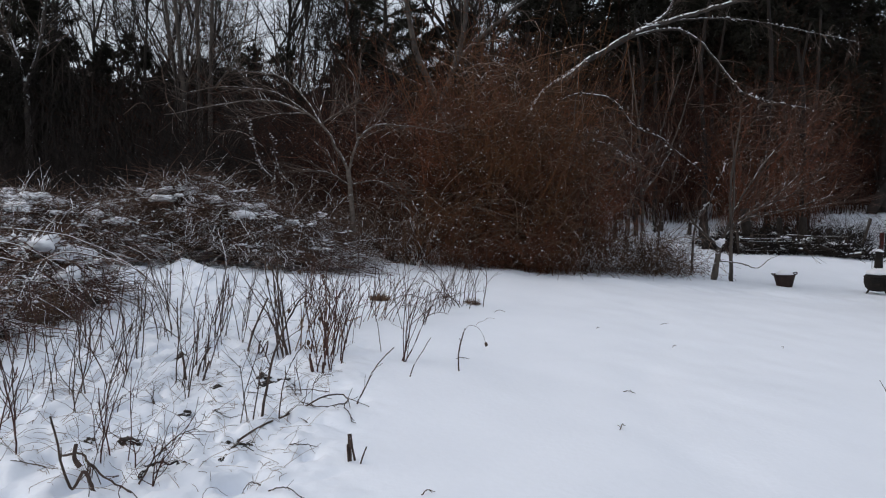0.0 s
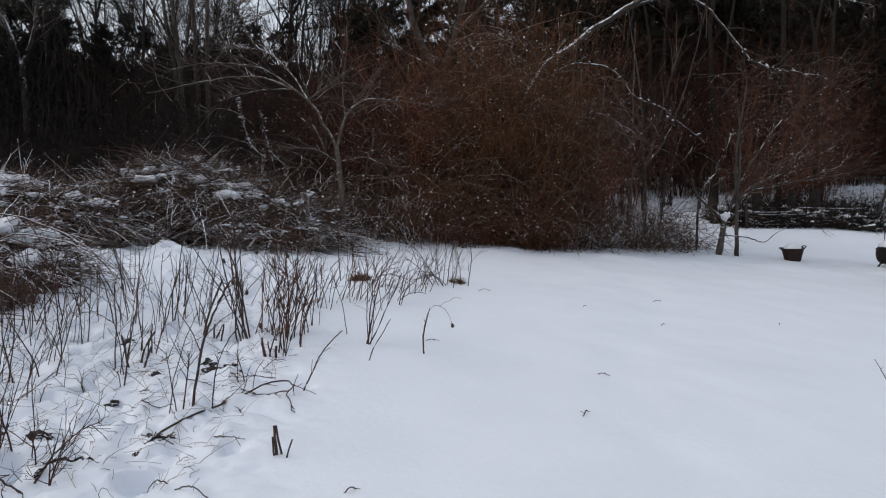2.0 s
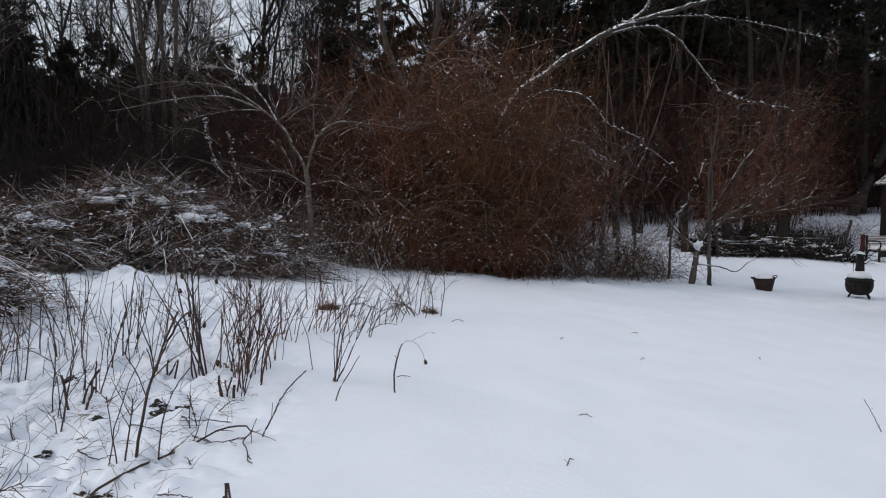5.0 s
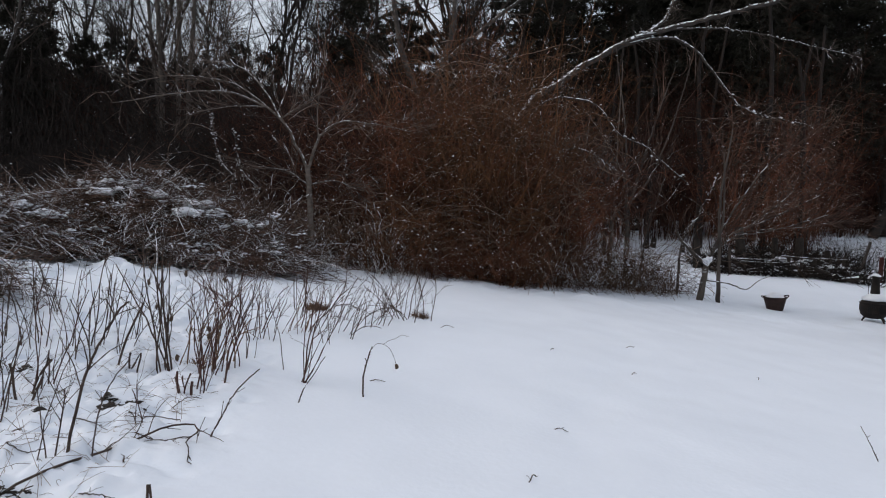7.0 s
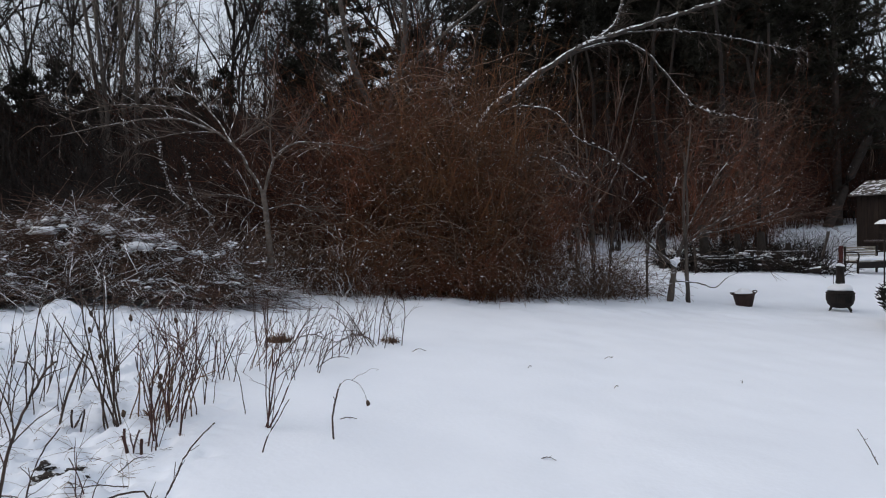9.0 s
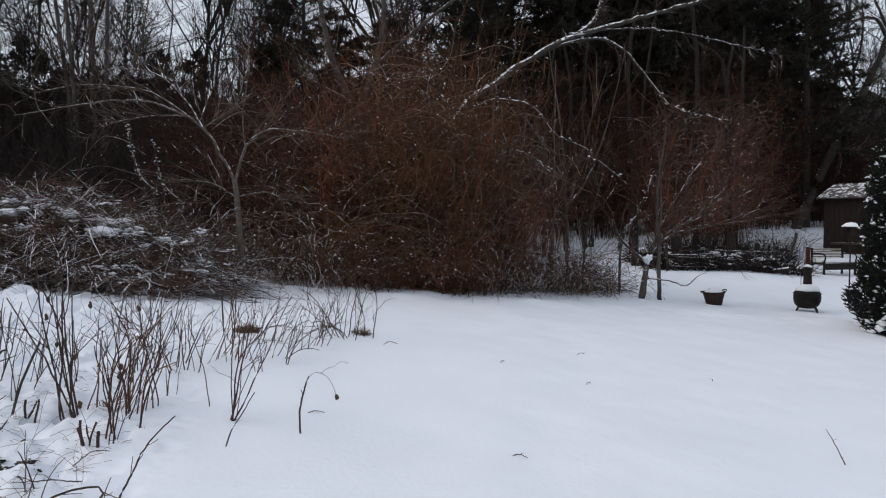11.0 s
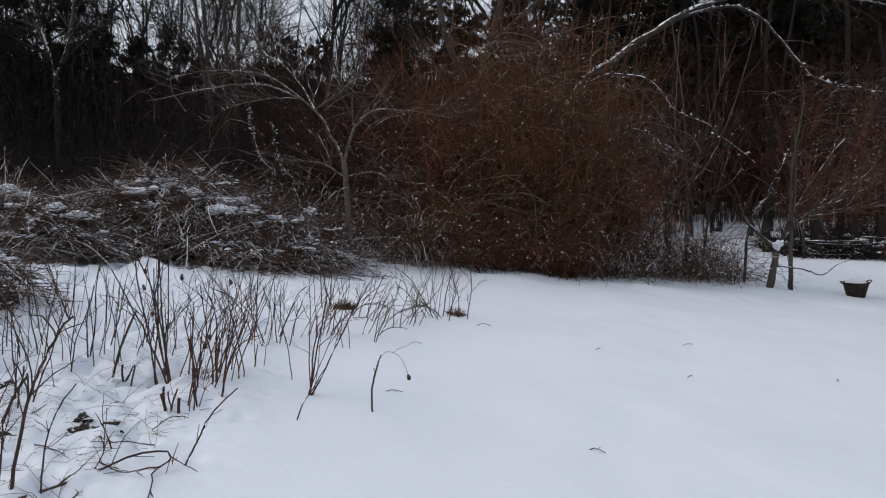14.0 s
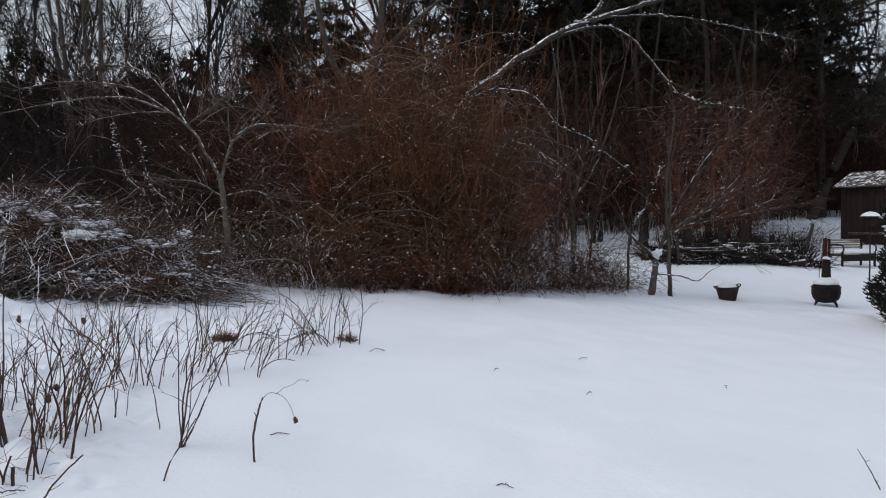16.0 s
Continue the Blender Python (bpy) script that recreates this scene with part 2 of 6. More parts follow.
OCT_V = np.array([(1, 0, 0), (0, 1, 0), (-1, 0, 0), (0, -1, 0), (0, 0, 0.8), (0, 0, -0.35)], float)
OCT_F = np.array([(0, 1, 4), (1, 2, 4), (2, 3, 4), (3, 0, 4), (1, 0, 5), (2, 1, 5), (3, 2, 5), (0, 3, 5)])


def flecks(rng, points, lo, hi, flat=1.0):
    """Small flat-bottomed lumps at points, each turned and stretched."""
    points = np.asarray(points, float)
    m = len(points)
    s = (lo + (hi - lo) * rng.rand(m, 1) ** 2) * (0.6 + 0.8 * rng.rand(m, 3))
    a = rng.rand(m) * 6.28
    v = OCT_V[None] * s[:, None, :] * np.array([1.0, 1.0, flat])
    c, sn = np.cos(a)[:, None], np.sin(a)[:, None]
    v = np.stack([v[..., 0] * c - v[..., 1] * sn, v[..., 0] * sn + v[..., 1] * c, v[..., 2]], axis=2) + points[:, None, :]
    f = OCT_F[None] + (np.arange(m) * 6)[:, None, None]
    return v.reshape(-1, 3), f.reshape(-1, 3)


def part_mesh(name, me, parent, label="", kind=""):
    ob = new(name, me)
    if kind:
        ob["kind"] = kind
    if parent is not None:
        ob.parent = parent
    if label:
        ob["label"] = label
    return ob


def part(name, bm, material, parent, label="", smooth=False):
    """Links a bmesh as one mesh object under a thing or a part."""
    me = bpy.data.meshes.new(name)
    bmesh.ops.recalc_face_normals(bm, faces=bm.faces)
    bm.to_mesh(me)
    bm.free()
    me.materials.append(material)
    if smooth:
        me.polygons.foreach_set("use_smooth", np.full(len(me.polygons), True))
    return part_mesh(name, me, parent, label)


def thing(name, place, label, category, group="", kind=""):
    ob = new(name)
    ob.location = place
    ob.empty_display_size = 0.2
    return tagged(ob, label, category, group, kind)


def box(bm, c, s, turn=None, bevel=0.0):
    m = Matrix.Translation(c) @ (turn.to_4x4() if turn else Matrix.Identity(4)) @ Matrix.Diagonal((*s, 1))
    r = bmesh.ops.create_cube(bm, size=1.0, matrix=m)
    if bevel:
        edges = list({e for v in r["verts"] for e in v.link_edges})
        bmesh.ops.bevel(bm, geom=edges, offset=bevel, segments=2, affect="EDGES", profile=0.5)


def lathe(bm, profile, segments=24, wave=0.0):
    """A turned shape from (radius, height) pairs about z."""
    rings = []
    for r, z in profile:
        ring = []
        for k in range(segments):
            a = 2 * math.pi * k / segments
            q = r * (1 + wave * math.sin(3 * a + 5 * z))
            ring.append(bm.verts.new((q * math.cos(a), q * math.sin(a), z)))
        rings.append(ring)
    for lo, hi in zip(rings, rings[1:]):
        for k in range(segments):
            j = (k + 1) % segments
            bm.faces.new((lo[k], lo[j], hi[j], hi[k]))
    bm.faces.new(list(reversed(rings[0])))
    bm.faces.new(rings[-1])


# ---- ground ----
def smooth_step(v):
    v = min(1.0, max(0.0, v))
    return v * v * (3 - 2 * v)


def base_height(x, y):
    """The lawn falls gently to one side; beyond it the ground levels and climbs into the wood."""
    cx, cy = max(-14.0, min(14.0, x)), max(-12.0, min(40.0, y))
    lawn = -0.0699 * cx + 0.021 * cy
    bank = smooth_step((x - 1.0) / 4)
    far = 0.05 + 0.15 * bank + 0.05 * (min(cy, 40) - 20) - 0.07 * min(0.0, cx)
    far += 0.075 * bank * (max(25.0, min(33.0, y)) - 25)
    far -= 0.085 * max(0.0, min(x, 15) - 11) * smooth_step((24.5 - y) / 2.5)
    w = smooth_step((y - 15.5) / 4)
    return lawn * (1 - w) + far * w


def ground(x, y):
    """The snow's height."""
    z = base_height(x, y)
    if -9 < x < 16 and -4 < y < 26:
        rough = smooth_step((-0.25 - x - 0.10 * (y - 5)) / 1.2) * smooth_step((12 - y) / 2) * smooth_step((y - 1.6) / 1.0)
        z += 0.042 * noise.noise((x * 0.55, y * 0.55, 3.1)) + 0.012 * noise.noise((x * 1.7, y * 1.7, 7.7)) + 0.005 * noise.noise((x * 4.1, y * 3.3, 2.9))
        if rough > 0.01:
            n = noise.noise((x * 2.6, y * 2.6, 1.7))
            z += rough * (0.055 * n + 0.055 * noise.noise((x * 5.5, y * 5.5, 4.2)) - 0.36 * max(0.0, noise.noise((x * 6.5, y * 6.5, 2.2)) - 0.24) + 0.036 * noise.noise((x * 13, y * 13, 9.0)) + 0.022 * noise.noise((x * 26, y * 26, 6.0)))
        # an old drifted track across the lawn
        dx = x - (1.7 + 0.22 * (y - 4) + 0.25 * math.sin(y * 0.9))
        z -= 0.022 * math.exp(-(dx / 0.22) ** 2) * (0.6 + 0.4 * math.sin(y * 5.5)) * smooth_step((13 - y) / 3)
        for mx, my, mr, mh in ((-3.74, 10.05, 0.34, 0.11), (-3.5, 9.2, 0.34, 0.06), (-4.3, 9.1, 0.36, 0.07)):
            d2 = ((x - mx) ** 2 + (y - my) ** 2) / (mr * mr)
            z += mh * math.exp(-d2 * d2) * (1 + 0.9 * noise.noise((x * 5, y * 5, 0.3)))
        # uneven drift along the foot of the thicket
        z += (0.035 + 0.075 * noise.noise((x * 1.3, y * 1.6, 8.4)) + 0.03 * noise.noise((x * 3.7, y * 3.7, 1.2))) * math.exp(-((y - 12.9) / 0.7) ** 2)
        # a low drift by the grass hummock
        z += 0.10 * math.exp(-((x + 0.35) / 0.7) ** 2 - ((y - 9.3) / 0.35) ** 2)
    return z


def lines(lo, hi, fine_lo, fine_hi, fine):
    a = list(np.arange(fine_lo, fine_hi, fine))
    for sgn, end in ((1, hi), (-1, lo)):
        p, s = (a[-1] if sgn > 0 else a[0]), fine
        extra = []
        while abs(p) < abs(end):
            s = min(s * 1.25, 120)
            p += sgn * s
            extra.append(p)
        a = a + extra if sgn > 0 else extra[::-1] + a
    return np.array(a)


gx, gy = lines(-900, 900, -4.5, 10.5, 0.07), lines(-900, 900, 1.8, 16.0, 0.07)
gx = np.unique(np.round(np.concatenate([gx[(gx < -3.2) | (gx > -0.2)], np.arange(-3.2, -0.2, 0.028)]), 3))
gy = np.unique(np.round(np.concatenate([gy[(gy < 2.6) | (gy > 6.8)], np.arange(2.6, 6.8, 0.028)]), 3))
GX, GY = np.meshgrid(gx, gy)
gz = np.array([ground(float(x), float(y)) for x, y in zip(GX.ravel(), GY.ravel())])
gi = np.arange(GX.size).reshape(GX.shape)
gq = np.stack([gi[:-1, :-1], gi[:-1, 1:], gi[1:, 1:], gi[1:, :-1]], axis=2).reshape(-1, 4)
snow_ground = new("ground", mesh_from("ground", np.stack([GX.ravel(), GY.ravel(), gz], 1), gq, M_SNOW, True))
tagged(snow_ground, "smooth white snow covering a sloping back lawn", "snow", kind="structure")

# far woods ring, closed all round: the unseen half behind the camera is added
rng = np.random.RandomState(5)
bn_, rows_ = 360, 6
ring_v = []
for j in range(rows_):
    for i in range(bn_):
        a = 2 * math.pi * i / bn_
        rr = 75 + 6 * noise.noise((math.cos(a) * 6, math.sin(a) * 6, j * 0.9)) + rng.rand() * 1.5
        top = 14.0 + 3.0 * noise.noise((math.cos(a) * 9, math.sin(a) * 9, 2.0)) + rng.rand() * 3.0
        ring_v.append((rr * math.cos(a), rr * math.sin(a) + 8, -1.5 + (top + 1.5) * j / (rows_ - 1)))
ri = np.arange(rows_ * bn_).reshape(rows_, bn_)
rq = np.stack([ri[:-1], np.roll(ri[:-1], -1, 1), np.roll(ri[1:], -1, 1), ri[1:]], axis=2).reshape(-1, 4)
# The ring also blocks sky light low on the horizon.
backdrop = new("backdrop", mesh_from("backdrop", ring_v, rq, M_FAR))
tagged(backdrop, "dark brown ring for distant winter woods, shade in its colour, unseen half added", "woods", kind="structure")

# ---- trees ----
def bent(points, n=14):
    """A smooth polyline (1, n, 3) through a few control points."""
    p = np.array([points[0], *points, points[-1]], float)
    k = len(points) - 1
    out = []
    for s in np.linspace(0, k - 1e-6, n):
        i, t = int(s), s - int(s)
        a, b, c, d = p[i], p[i + 1], p[i + 2], p[i + 3]
        out.append(0.5 * (2 * b + (c - a) * t + (2 * a - 5 * b + 4 * c - d) * t * t + (3 * b - a - 3 * c + d) * t ** 3))
    return np.array(out)[None]


def crown_of(rng, parents, radii, levels):
    """Branch levels off parents. levels: (count, lo, hi, angle, length, up, r0, r1, nseg, wobble). Returns (verts, quads) and all polylines."""
    pieces, ps = [], [parents]
    cur = parents
    for count, lo, hi, angle, length, up, r0, r1, nseg, wob in levels:
        st, way, k, f = sprout(rng, cur, count, lo, hi, angle)
        ln = length * (0.45 + 0.8 * rng.rand(count)) * (1.15 - 0.6 * f)
        cur = grow(rng, st, way, ln, nseg, wob, up)
        sc = 0.6 + 0.7 * rng.rand(count)
        pieces.append(tubes(cur, r0 * sc, r1 * sc, 4 if r0 > 0.03 else 3))
        ps.append(cur)
    return joined(pieces), ps


def lay(ob, x, y, turn=0.0, size=1.0, sink=0.05):
    """The pose of a rooted thing on the ground."""
    return pose(x, y, base_height(x, y) - sink, 0, 0, turn) @ Matrix.Scale(size, 4)


def bare_tree(rng, height, r, label, lean=0.05, fork=0.0, density=1.0, group="bare trees of the wood"):
    t = thing("bare_tree", (0, 0, 0), label, "tree", group)
    d = [lean * rng.randn(), lean * rng.randn(), 1]
    trunk = grow(rng, [(0, 0, 0)], [d], height, 16, 0.055, 0.012)
    leads = trunk
    pieces = [tubes(trunk, r, r * 0.14, 7)]
    if fork:
        st, way, k, f = sprout(rng, trunk, 3, fork, fork + 0.12, 0.45, 0.10)
        f2 = grow(rng, st, way, height * (1 - fork) * 0.95, 16, 0.085, 0.05)
        pieces.append(tubes(f2, r * 0.62, r * 0.10, 6))
        leads = np.concatenate([trunk, f2])
    part_mesh("trunk", mesh_from("trunk", *joined(pieces), M_BARK_DARK, True), t)
    (v, q), ps = crown_of(rng, leads, None, [
        (int(34 * density), 0.22, 0.97, 0.75, height * 0.30, 0.09, r * 0.36, r * 0.09, 10, 0.15),
        (int(210 * density), 0.20, 1.0, 0.75, height * 0.12, 0.05, r * 0.13, 0.006, 7, 0.18),
        (int(1500 * density), 0.10, 1.0, 0.70, height * 0.055, 0.03, 0.0075, 0.0038, 5, 0.2)])
    part_mesh("crown", mesh_from("crown", v, q, M_BARK_DARK), t, "dark leafless branches and twigs")
    return t


def conifer(rng, height, r, spread, label, low=0.12, group="dark conifers behind the yard"):
    t = thing("conifer_tree", (0, 0, 0), label, "tree", group)
    trunk = grow(rng, [(0, 0, 0)], [(0.02, 0.01, 1)], height, 10, 0.01, 0.0)
    part_mesh("trunk", mesh_from("trunk", *tubes(trunk, r, 0.03, 7), M_BARK_DARK, True), t)
    nb = 110
    f = low + (0.98 - low) * np.sort(rng.rand(nb))
    az = rng.rand(nb) * 6.28
    st = np.stack([trunk[0, :, i].take((f * 9).astype(int)) for i in range(3)], 1)
    st[:, 2] = f * height
    ln = spread * (1.05 - f) ** 0.8 * (0.6 + 0.6 * rng.rand(nb)) + 0.25
    ways = np.stack([np.cos(az), np.sin(az), 0.15 + 0.5 * f + 0.15 * rng.randn(nb)], 1)
    limbs = grow(rng, st, ways, ln, 7, 0.07, -0.06)
    pieces = [tubes(limbs, 0.035, 0.008, 3)]
    s2, w2, k2, f2 = sprout(rng, limbs, 900, 0.15, 1.0, 0.75, 0.2)
    w2[:, 2] *= 0.4
    side = grow(rng, s2, w2, (0.28 * ln[k2] * (1.2 - f2) + 0.15), 4, 0.12, -0.05)
    pieces.append(tubes(side, 0.012, 0.005, 3))
    s3, w3, k3, f3 = sprout(rng, np.concatenate([side, limbs[:, 3:7]]), 17000, 0.0, 1.0, 0.6, 0.35)
    tuft = grow(rng, s3, w3, 0.16 + 0.14 * rng.rand(17000), 3, 0.2, -0.1)
    pieces.append(tubes(tuft, 0.026, 0.006, 3))
    part_mesh("crown", mesh_from("crown", *joined(pieces), M_NEEDLE), t, "dark green drooping needle sprays")
    return t


rng = np.random.RandomState(11)
LBL_BARE = "tall leafless tree with dark trunk among the winter woods"
variants = [bare_tree(rng, 15, 0.09, LBL_BARE), bare_tree(rng, 14, 0.11, LBL_BARE, fork=0.32), bare_tree(rng, 17, 0.12, LBL_BARE, lean=0.09, fork=0.45),
            bare_tree(rng, 13, 0.08, LBL_BARE, fork=0.22, density=0.8), bare_tree(rng, 16, 0.10, LBL_BARE, lean=0.12, fork=0.5)]
spots = []
for i in range(66):
    u = i / 65
    y = 26 + 24 * rng.rand()
    x = (-0.80 + 1.62 * u) * y + rng.randn() * 0.8
    if 0.2 * y < x < 26 and y < 46:
        y = 46 + 6 * rng.rand()
    spots.append((x, y))
for i, (x, y) in enumerate(spots):
    v = variants[i % 5]
    m = lay(v, x, y, 360 * rng.rand(), 0.8 + 0.4 * rng.rand())
    if i < 5:
        v.matrix_basis = m
    else:
        c = copy_thing(v, pose(0, 0, 0))
        c.matrix_basis = m

r2 = np.random.RandomState(12)
for i in range(13):
    c = copy_thing(variants[i % 5], pose(0, 0, 0))
    y = 31 + 13 * r2.rand()
    c.matrix_basis = lay(variants[i % 5], ((0.68 + 0.26 * i / 8) if i < 8 else (-0.30 + 0.085 * (i - 8))) * y + r2.randn() * 0.6, y, 360 * r2.rand(), 0.75 + 0.35 * r2.rand())

LBL_CON = "dark green conifer with drooping boughs at the wood edge"
con = [conifer(rng, 13, 0.17, 3.0, LBL_CON, low=0.18), conifer(rng, 10, 0.14, 2.7, LBL_CON, low=0.04), conifer(rng, 15, 0.2, 3.4, LBL_CON, low=0.2)]
# along the left wood
con_spots = [(-14.6, 23.5, 1.0, 1), (-18.2, 26, 0.9, 1), (-12.6, 25.5, 0.62, 1), (-22, 24, 1.2, 0), (-11.0, 27, 0.58, 1), (-17, 31, 0.66, 1), (-9.3, 28, 0.56, 1), (-15.6, 28, 0.7, 1),
             (-7.4, 29, 0.55, 1), (-24, 30, 1.0, 1), (-5.0, 33, 0.7, 1), (-2.2, 27, 0.95, 0), (4.0, 29, 1.0, 2), (1.2, 33, 0.8, 0), (-20, 20, 0.9, 1)]
# behind the fence
con_spots += [(8.6, 32.0, 1.0, 0), (12.0, 32.0, 1.15, 2), (13.2, 29.5, 1.0, 0), (15.0, 33, 1.15, 2), (12.0, 25.2, 0.9, 0), (6.2, 35.0, 1.1, 0), (18.5, 36, 1.1, 0),
             (22, 33, 1.1, 2), (9.4, 31, 1.2, 2), (25, 38, 1.0, 0), (14.2, 28.0, 0.9, 2), (-3.2, 29, 0.6, 1)]
con_spots += [(10.2, 31.5, 0.9, 2), (11.2, 26.4, 0.95, 0), (10.0, 29, 1.2, 0), (12.4, 27.0, 1.1, 0), (15.0, 29.5, 0.95, 0), (16.6, 32.5, 1.1, 0), (8.0, 37.0, 1.1, 2), (13.0, 33.0, 1.3, 0),
             (16.8, 35.0, 1.3, 0), (11.0, 34.0, 1.3, 2), (20.5, 36.5, 1.0, 1), (4.6, 33.5, 0.8, 0), (-8.0, 34, 0.6, 1), (-14, 35, 0.65, 1), (-26, 26, 1.1, 1), (-21, 34, 0.7, 1)]
# the back row
con_spots += [(15.0, 38.0, 1.4, 0), (18.0, 40.0, 1.4, 2), (21.0, 42.0, 1.4, 0), (24.0, 40.0, 1.3, 2), (13.5, 36.0, 1.3, 2), (26.0, 44.0, 1.4, 0), (19.5, 36.5, 1.25, 2), (17.4, 43.0, 1.5, 0), (22.6, 38.0, 1.2, 0)]
con_spots = [(x * 1.16, y * 1.16, s, k) if x > 7 and y < 30 else (x, y, s, k) for x, y, s, k in con_spots]
con_spots += [(-0.7, 29.0, 0.88, 1), (-2.9, 30.0, 0.8, 1)]
# low dark row under the bare trees
con_spots += [(-21.5 + 1.55 * i + 0.5 * rng.randn(), 26.5 + 3.5 * rng.rand(), 0.56 + 0.14 * rng.rand(), 1) for i in range(15)]
used = set()
for x, y, s, k in con_spots:
    m = lay(con[k], x, y, 360 * rng.rand(), s)
    if k in used:
        copy_thing(con[k], pose(0, 0, 0)).matrix_basis = m
    else:
        con[k].matrix_basis = m
        used.add(k)

# ---- thicket: tall red-brown shrubs, dark brush behind and under them ----
def shrub(rng, x, y, w, dpt, h, stems, twigs, material, label, droop=-0.05, group="tall thicket shrubs", name="tall_shrub", r=0.011, snow_n=190, arcs=190):
    z = base_height(x, y)
    t = thing(name, (x, y, z), label, "shrub", group)
    st = np.stack([(rng.rand(stems) - 0.5) * w * 0.8, (rng.rand(stems) - 0.5) * dpt * 0.8, np.zeros(stems)], 1)
    for i in range(stems):
        st[i, 2] = base_height(x + st[i, 0], y + st[i, 1]) - z - 0.05
    way = np.stack([st[:, 0] / w * 0.30 + rng.randn(stems) * 0.13, st[:, 1] / dpt * 0.5 + rng.randn(stems) * 0.12, np.ones(stems)], 1)
    edge = 1 - 0.28 * (2 * np.abs(st[:, 0]) / w) ** 3
    ln = h * edge * (0.40 + 0.62 * rng.rand(stems)) * (1 + 0.25 * (rng.rand(stems) > 0.88))
    main = grow(rng, st, way, ln, 12, 0.13, droop * rng.rand(stems) ** 2)
    part_mesh("stem_tangle", mesh_from("stem_tangle", *tubes(main, r * (0.5 + 0.8 * rng.rand(stems) ** 2), 0.003, 3), material), t, "", "stuff")
    twigs = int(twigs * 1.5)
    s2, w2, k2, f2 = sprout(rng, main, twigs, 0.08, 1.0, 0.9, 0.45)
    tw = grow(rng, s2, w2, 0.25 + 0.85 * rng.rand(twigs), 7, 0.30, -0.10 * rng.rand(twigs))
    part_mesh("twig_tangle", mesh_from("twig_tangle", *tubes(tw, 0.0042, 0.0026, 3), material), t, "", "stuff")
    if snow_n:
        s3, w3, k3, f3 = sprout(rng, tw, snow_n, 0.1, 1.0, 0.5)
        part_mesh("caught_snow", mesh_from("caught_snow", *flecks(rng, s3, 0.006, 0.026), M_SNOW_BIT, True), t, "small white lumps of caught snow", "stuff")
    if arcs:
        aa = rng.rand(arcs) * 6.28
        sa = np.stack([(rng.rand(arcs) - 0.5) * w, -dpt * 0.45 + 0.3 * rng.rand(arcs), 0.2 + h * 0.75 * rng.rand(arcs)], 1)
        va = grow(rng, sa, np.stack([np.cos(aa), np.sin(aa) * 0.3, 0.7 * rng.rand(arcs) + 0.2], 1), 0.6 + 1.6 * rng.rand(arcs), 14, 0.16, -0.11)
        part_mesh("vine", mesh_from("vine", *tubes(va, 0.0056, 0.0034, 4), M_VINE), t, "loose arching vines", "stuff")
    return t


rng = np.random.RandomState(21)
L_RED = "dense red-brown leafless shrub flecked with snow"
L_OLV = "dense olive-brown leafless shrub with arching vines and snow flecks"
shrub(rng, 0.2, 15.0, 3.2, 2.4, 3.9, 620, 3600, M_TWIG_RED, L_RED)
shrub(rng, 1.5, 14.9, 2.2, 2.4, 5.4, 700, 4600, M_TWIG_OLIVE, L_OLV, droop=-0.10)
shrub(rng, 2.75, 15.3, 1.8, 2.2, 3.7, 420, 3000, M_TWIG_RED, L_RED, droop=-0.08)
shrub(rng, 0.9, 17.2, 4.0, 2.0, 4.2, 600, 3600, M_TWIG_RED, L_RED)
shrub(rng, -2.0, 15.6, 3.8, 2.4, 4.4, 360, 2200, M_TWIG_RED_SHADED, L_RED, arcs=20)
shrub(rng, -4.7, 16.6, 3.8, 2.4, 3.8, 260, 1700, M_TWIG_SHADE, L_RED, arcs=8, snow_n=90)
shrub(rng, -4.2, 20.5, 5.0, 2.6, 4.8, 480, 2800, M_TWIG_SHADE, "dark leafless brush under the trees, shade put into its colour", snow_n=30, arcs=0)
shrub(rng, -1.2, 20.0, 4.0, 2.6, 4.2, 420, 2400, M_TWIG_RED, L_RED)
shrub(rng, 2.1, 19.5, 2.8, 2.4, 4.2, 420, 2400, M_TWIG_RED, L_RED)
shrub(rng, 2.6, 24.5, 4.6, 2.2, 7.4, 170, 1700, M_TWIG_RED_SHADED, L_RED, arcs=10, snow_n=80)
shrub(rng, 5.6, 26.0, 4.2, 2.2, 7.6, 150, 1500, M_TWIG_RED_SHADED, L_RED, arcs=10, snow_n=80)
shrub(rng, 0.5, 16.2, 4.4, 1.6, 6.4, 170, 2000, M_TWIG_RED, "tall sparse red-brown shoots rising out of the thicket", arcs=0, snow_n=60)
shrub(rng, 13.0, 46.0, 8.0, 2.6, 11.0, 420, 2600, M_TWIG_RED, L_RED)
shrub(rng, 20.0, 47.0, 8.0, 2.6, 11.5, 420, 2600, M_TWIG_RED, L_RED)
shrub(rng, 27.0, 44.0, 8.0, 3.0, 11.5, 420, 2400, M_TWIG_RED, L_RED)
shrub(rng, -8.0, 19.0, 4.6, 2.6, 3.4, 320, 1800, M_TWIG_SHADE, "dark leafless brush under the trees, shade put into its colour", snow_n=20, arcs=0)
shrub(rng, -12.5, 19.5, 5.0, 3.0, 3.4, 320, 1800, M_TWIG_SHADE, "dark leafless brush under the trees, shade put into its colour", snow_n=20, arcs=0)
shrub(rng, 11.6, 23.6, 3.6, 2.0, 6.6, 150, 1700, M_TWIG_RED, L_RED)
shrub(rng, 15.6, 29.5, 3.0, 2.2, 7.0, 130, 1300, M_TWIG_RED, L_RED)
r2 = np.random.RandomState(22)
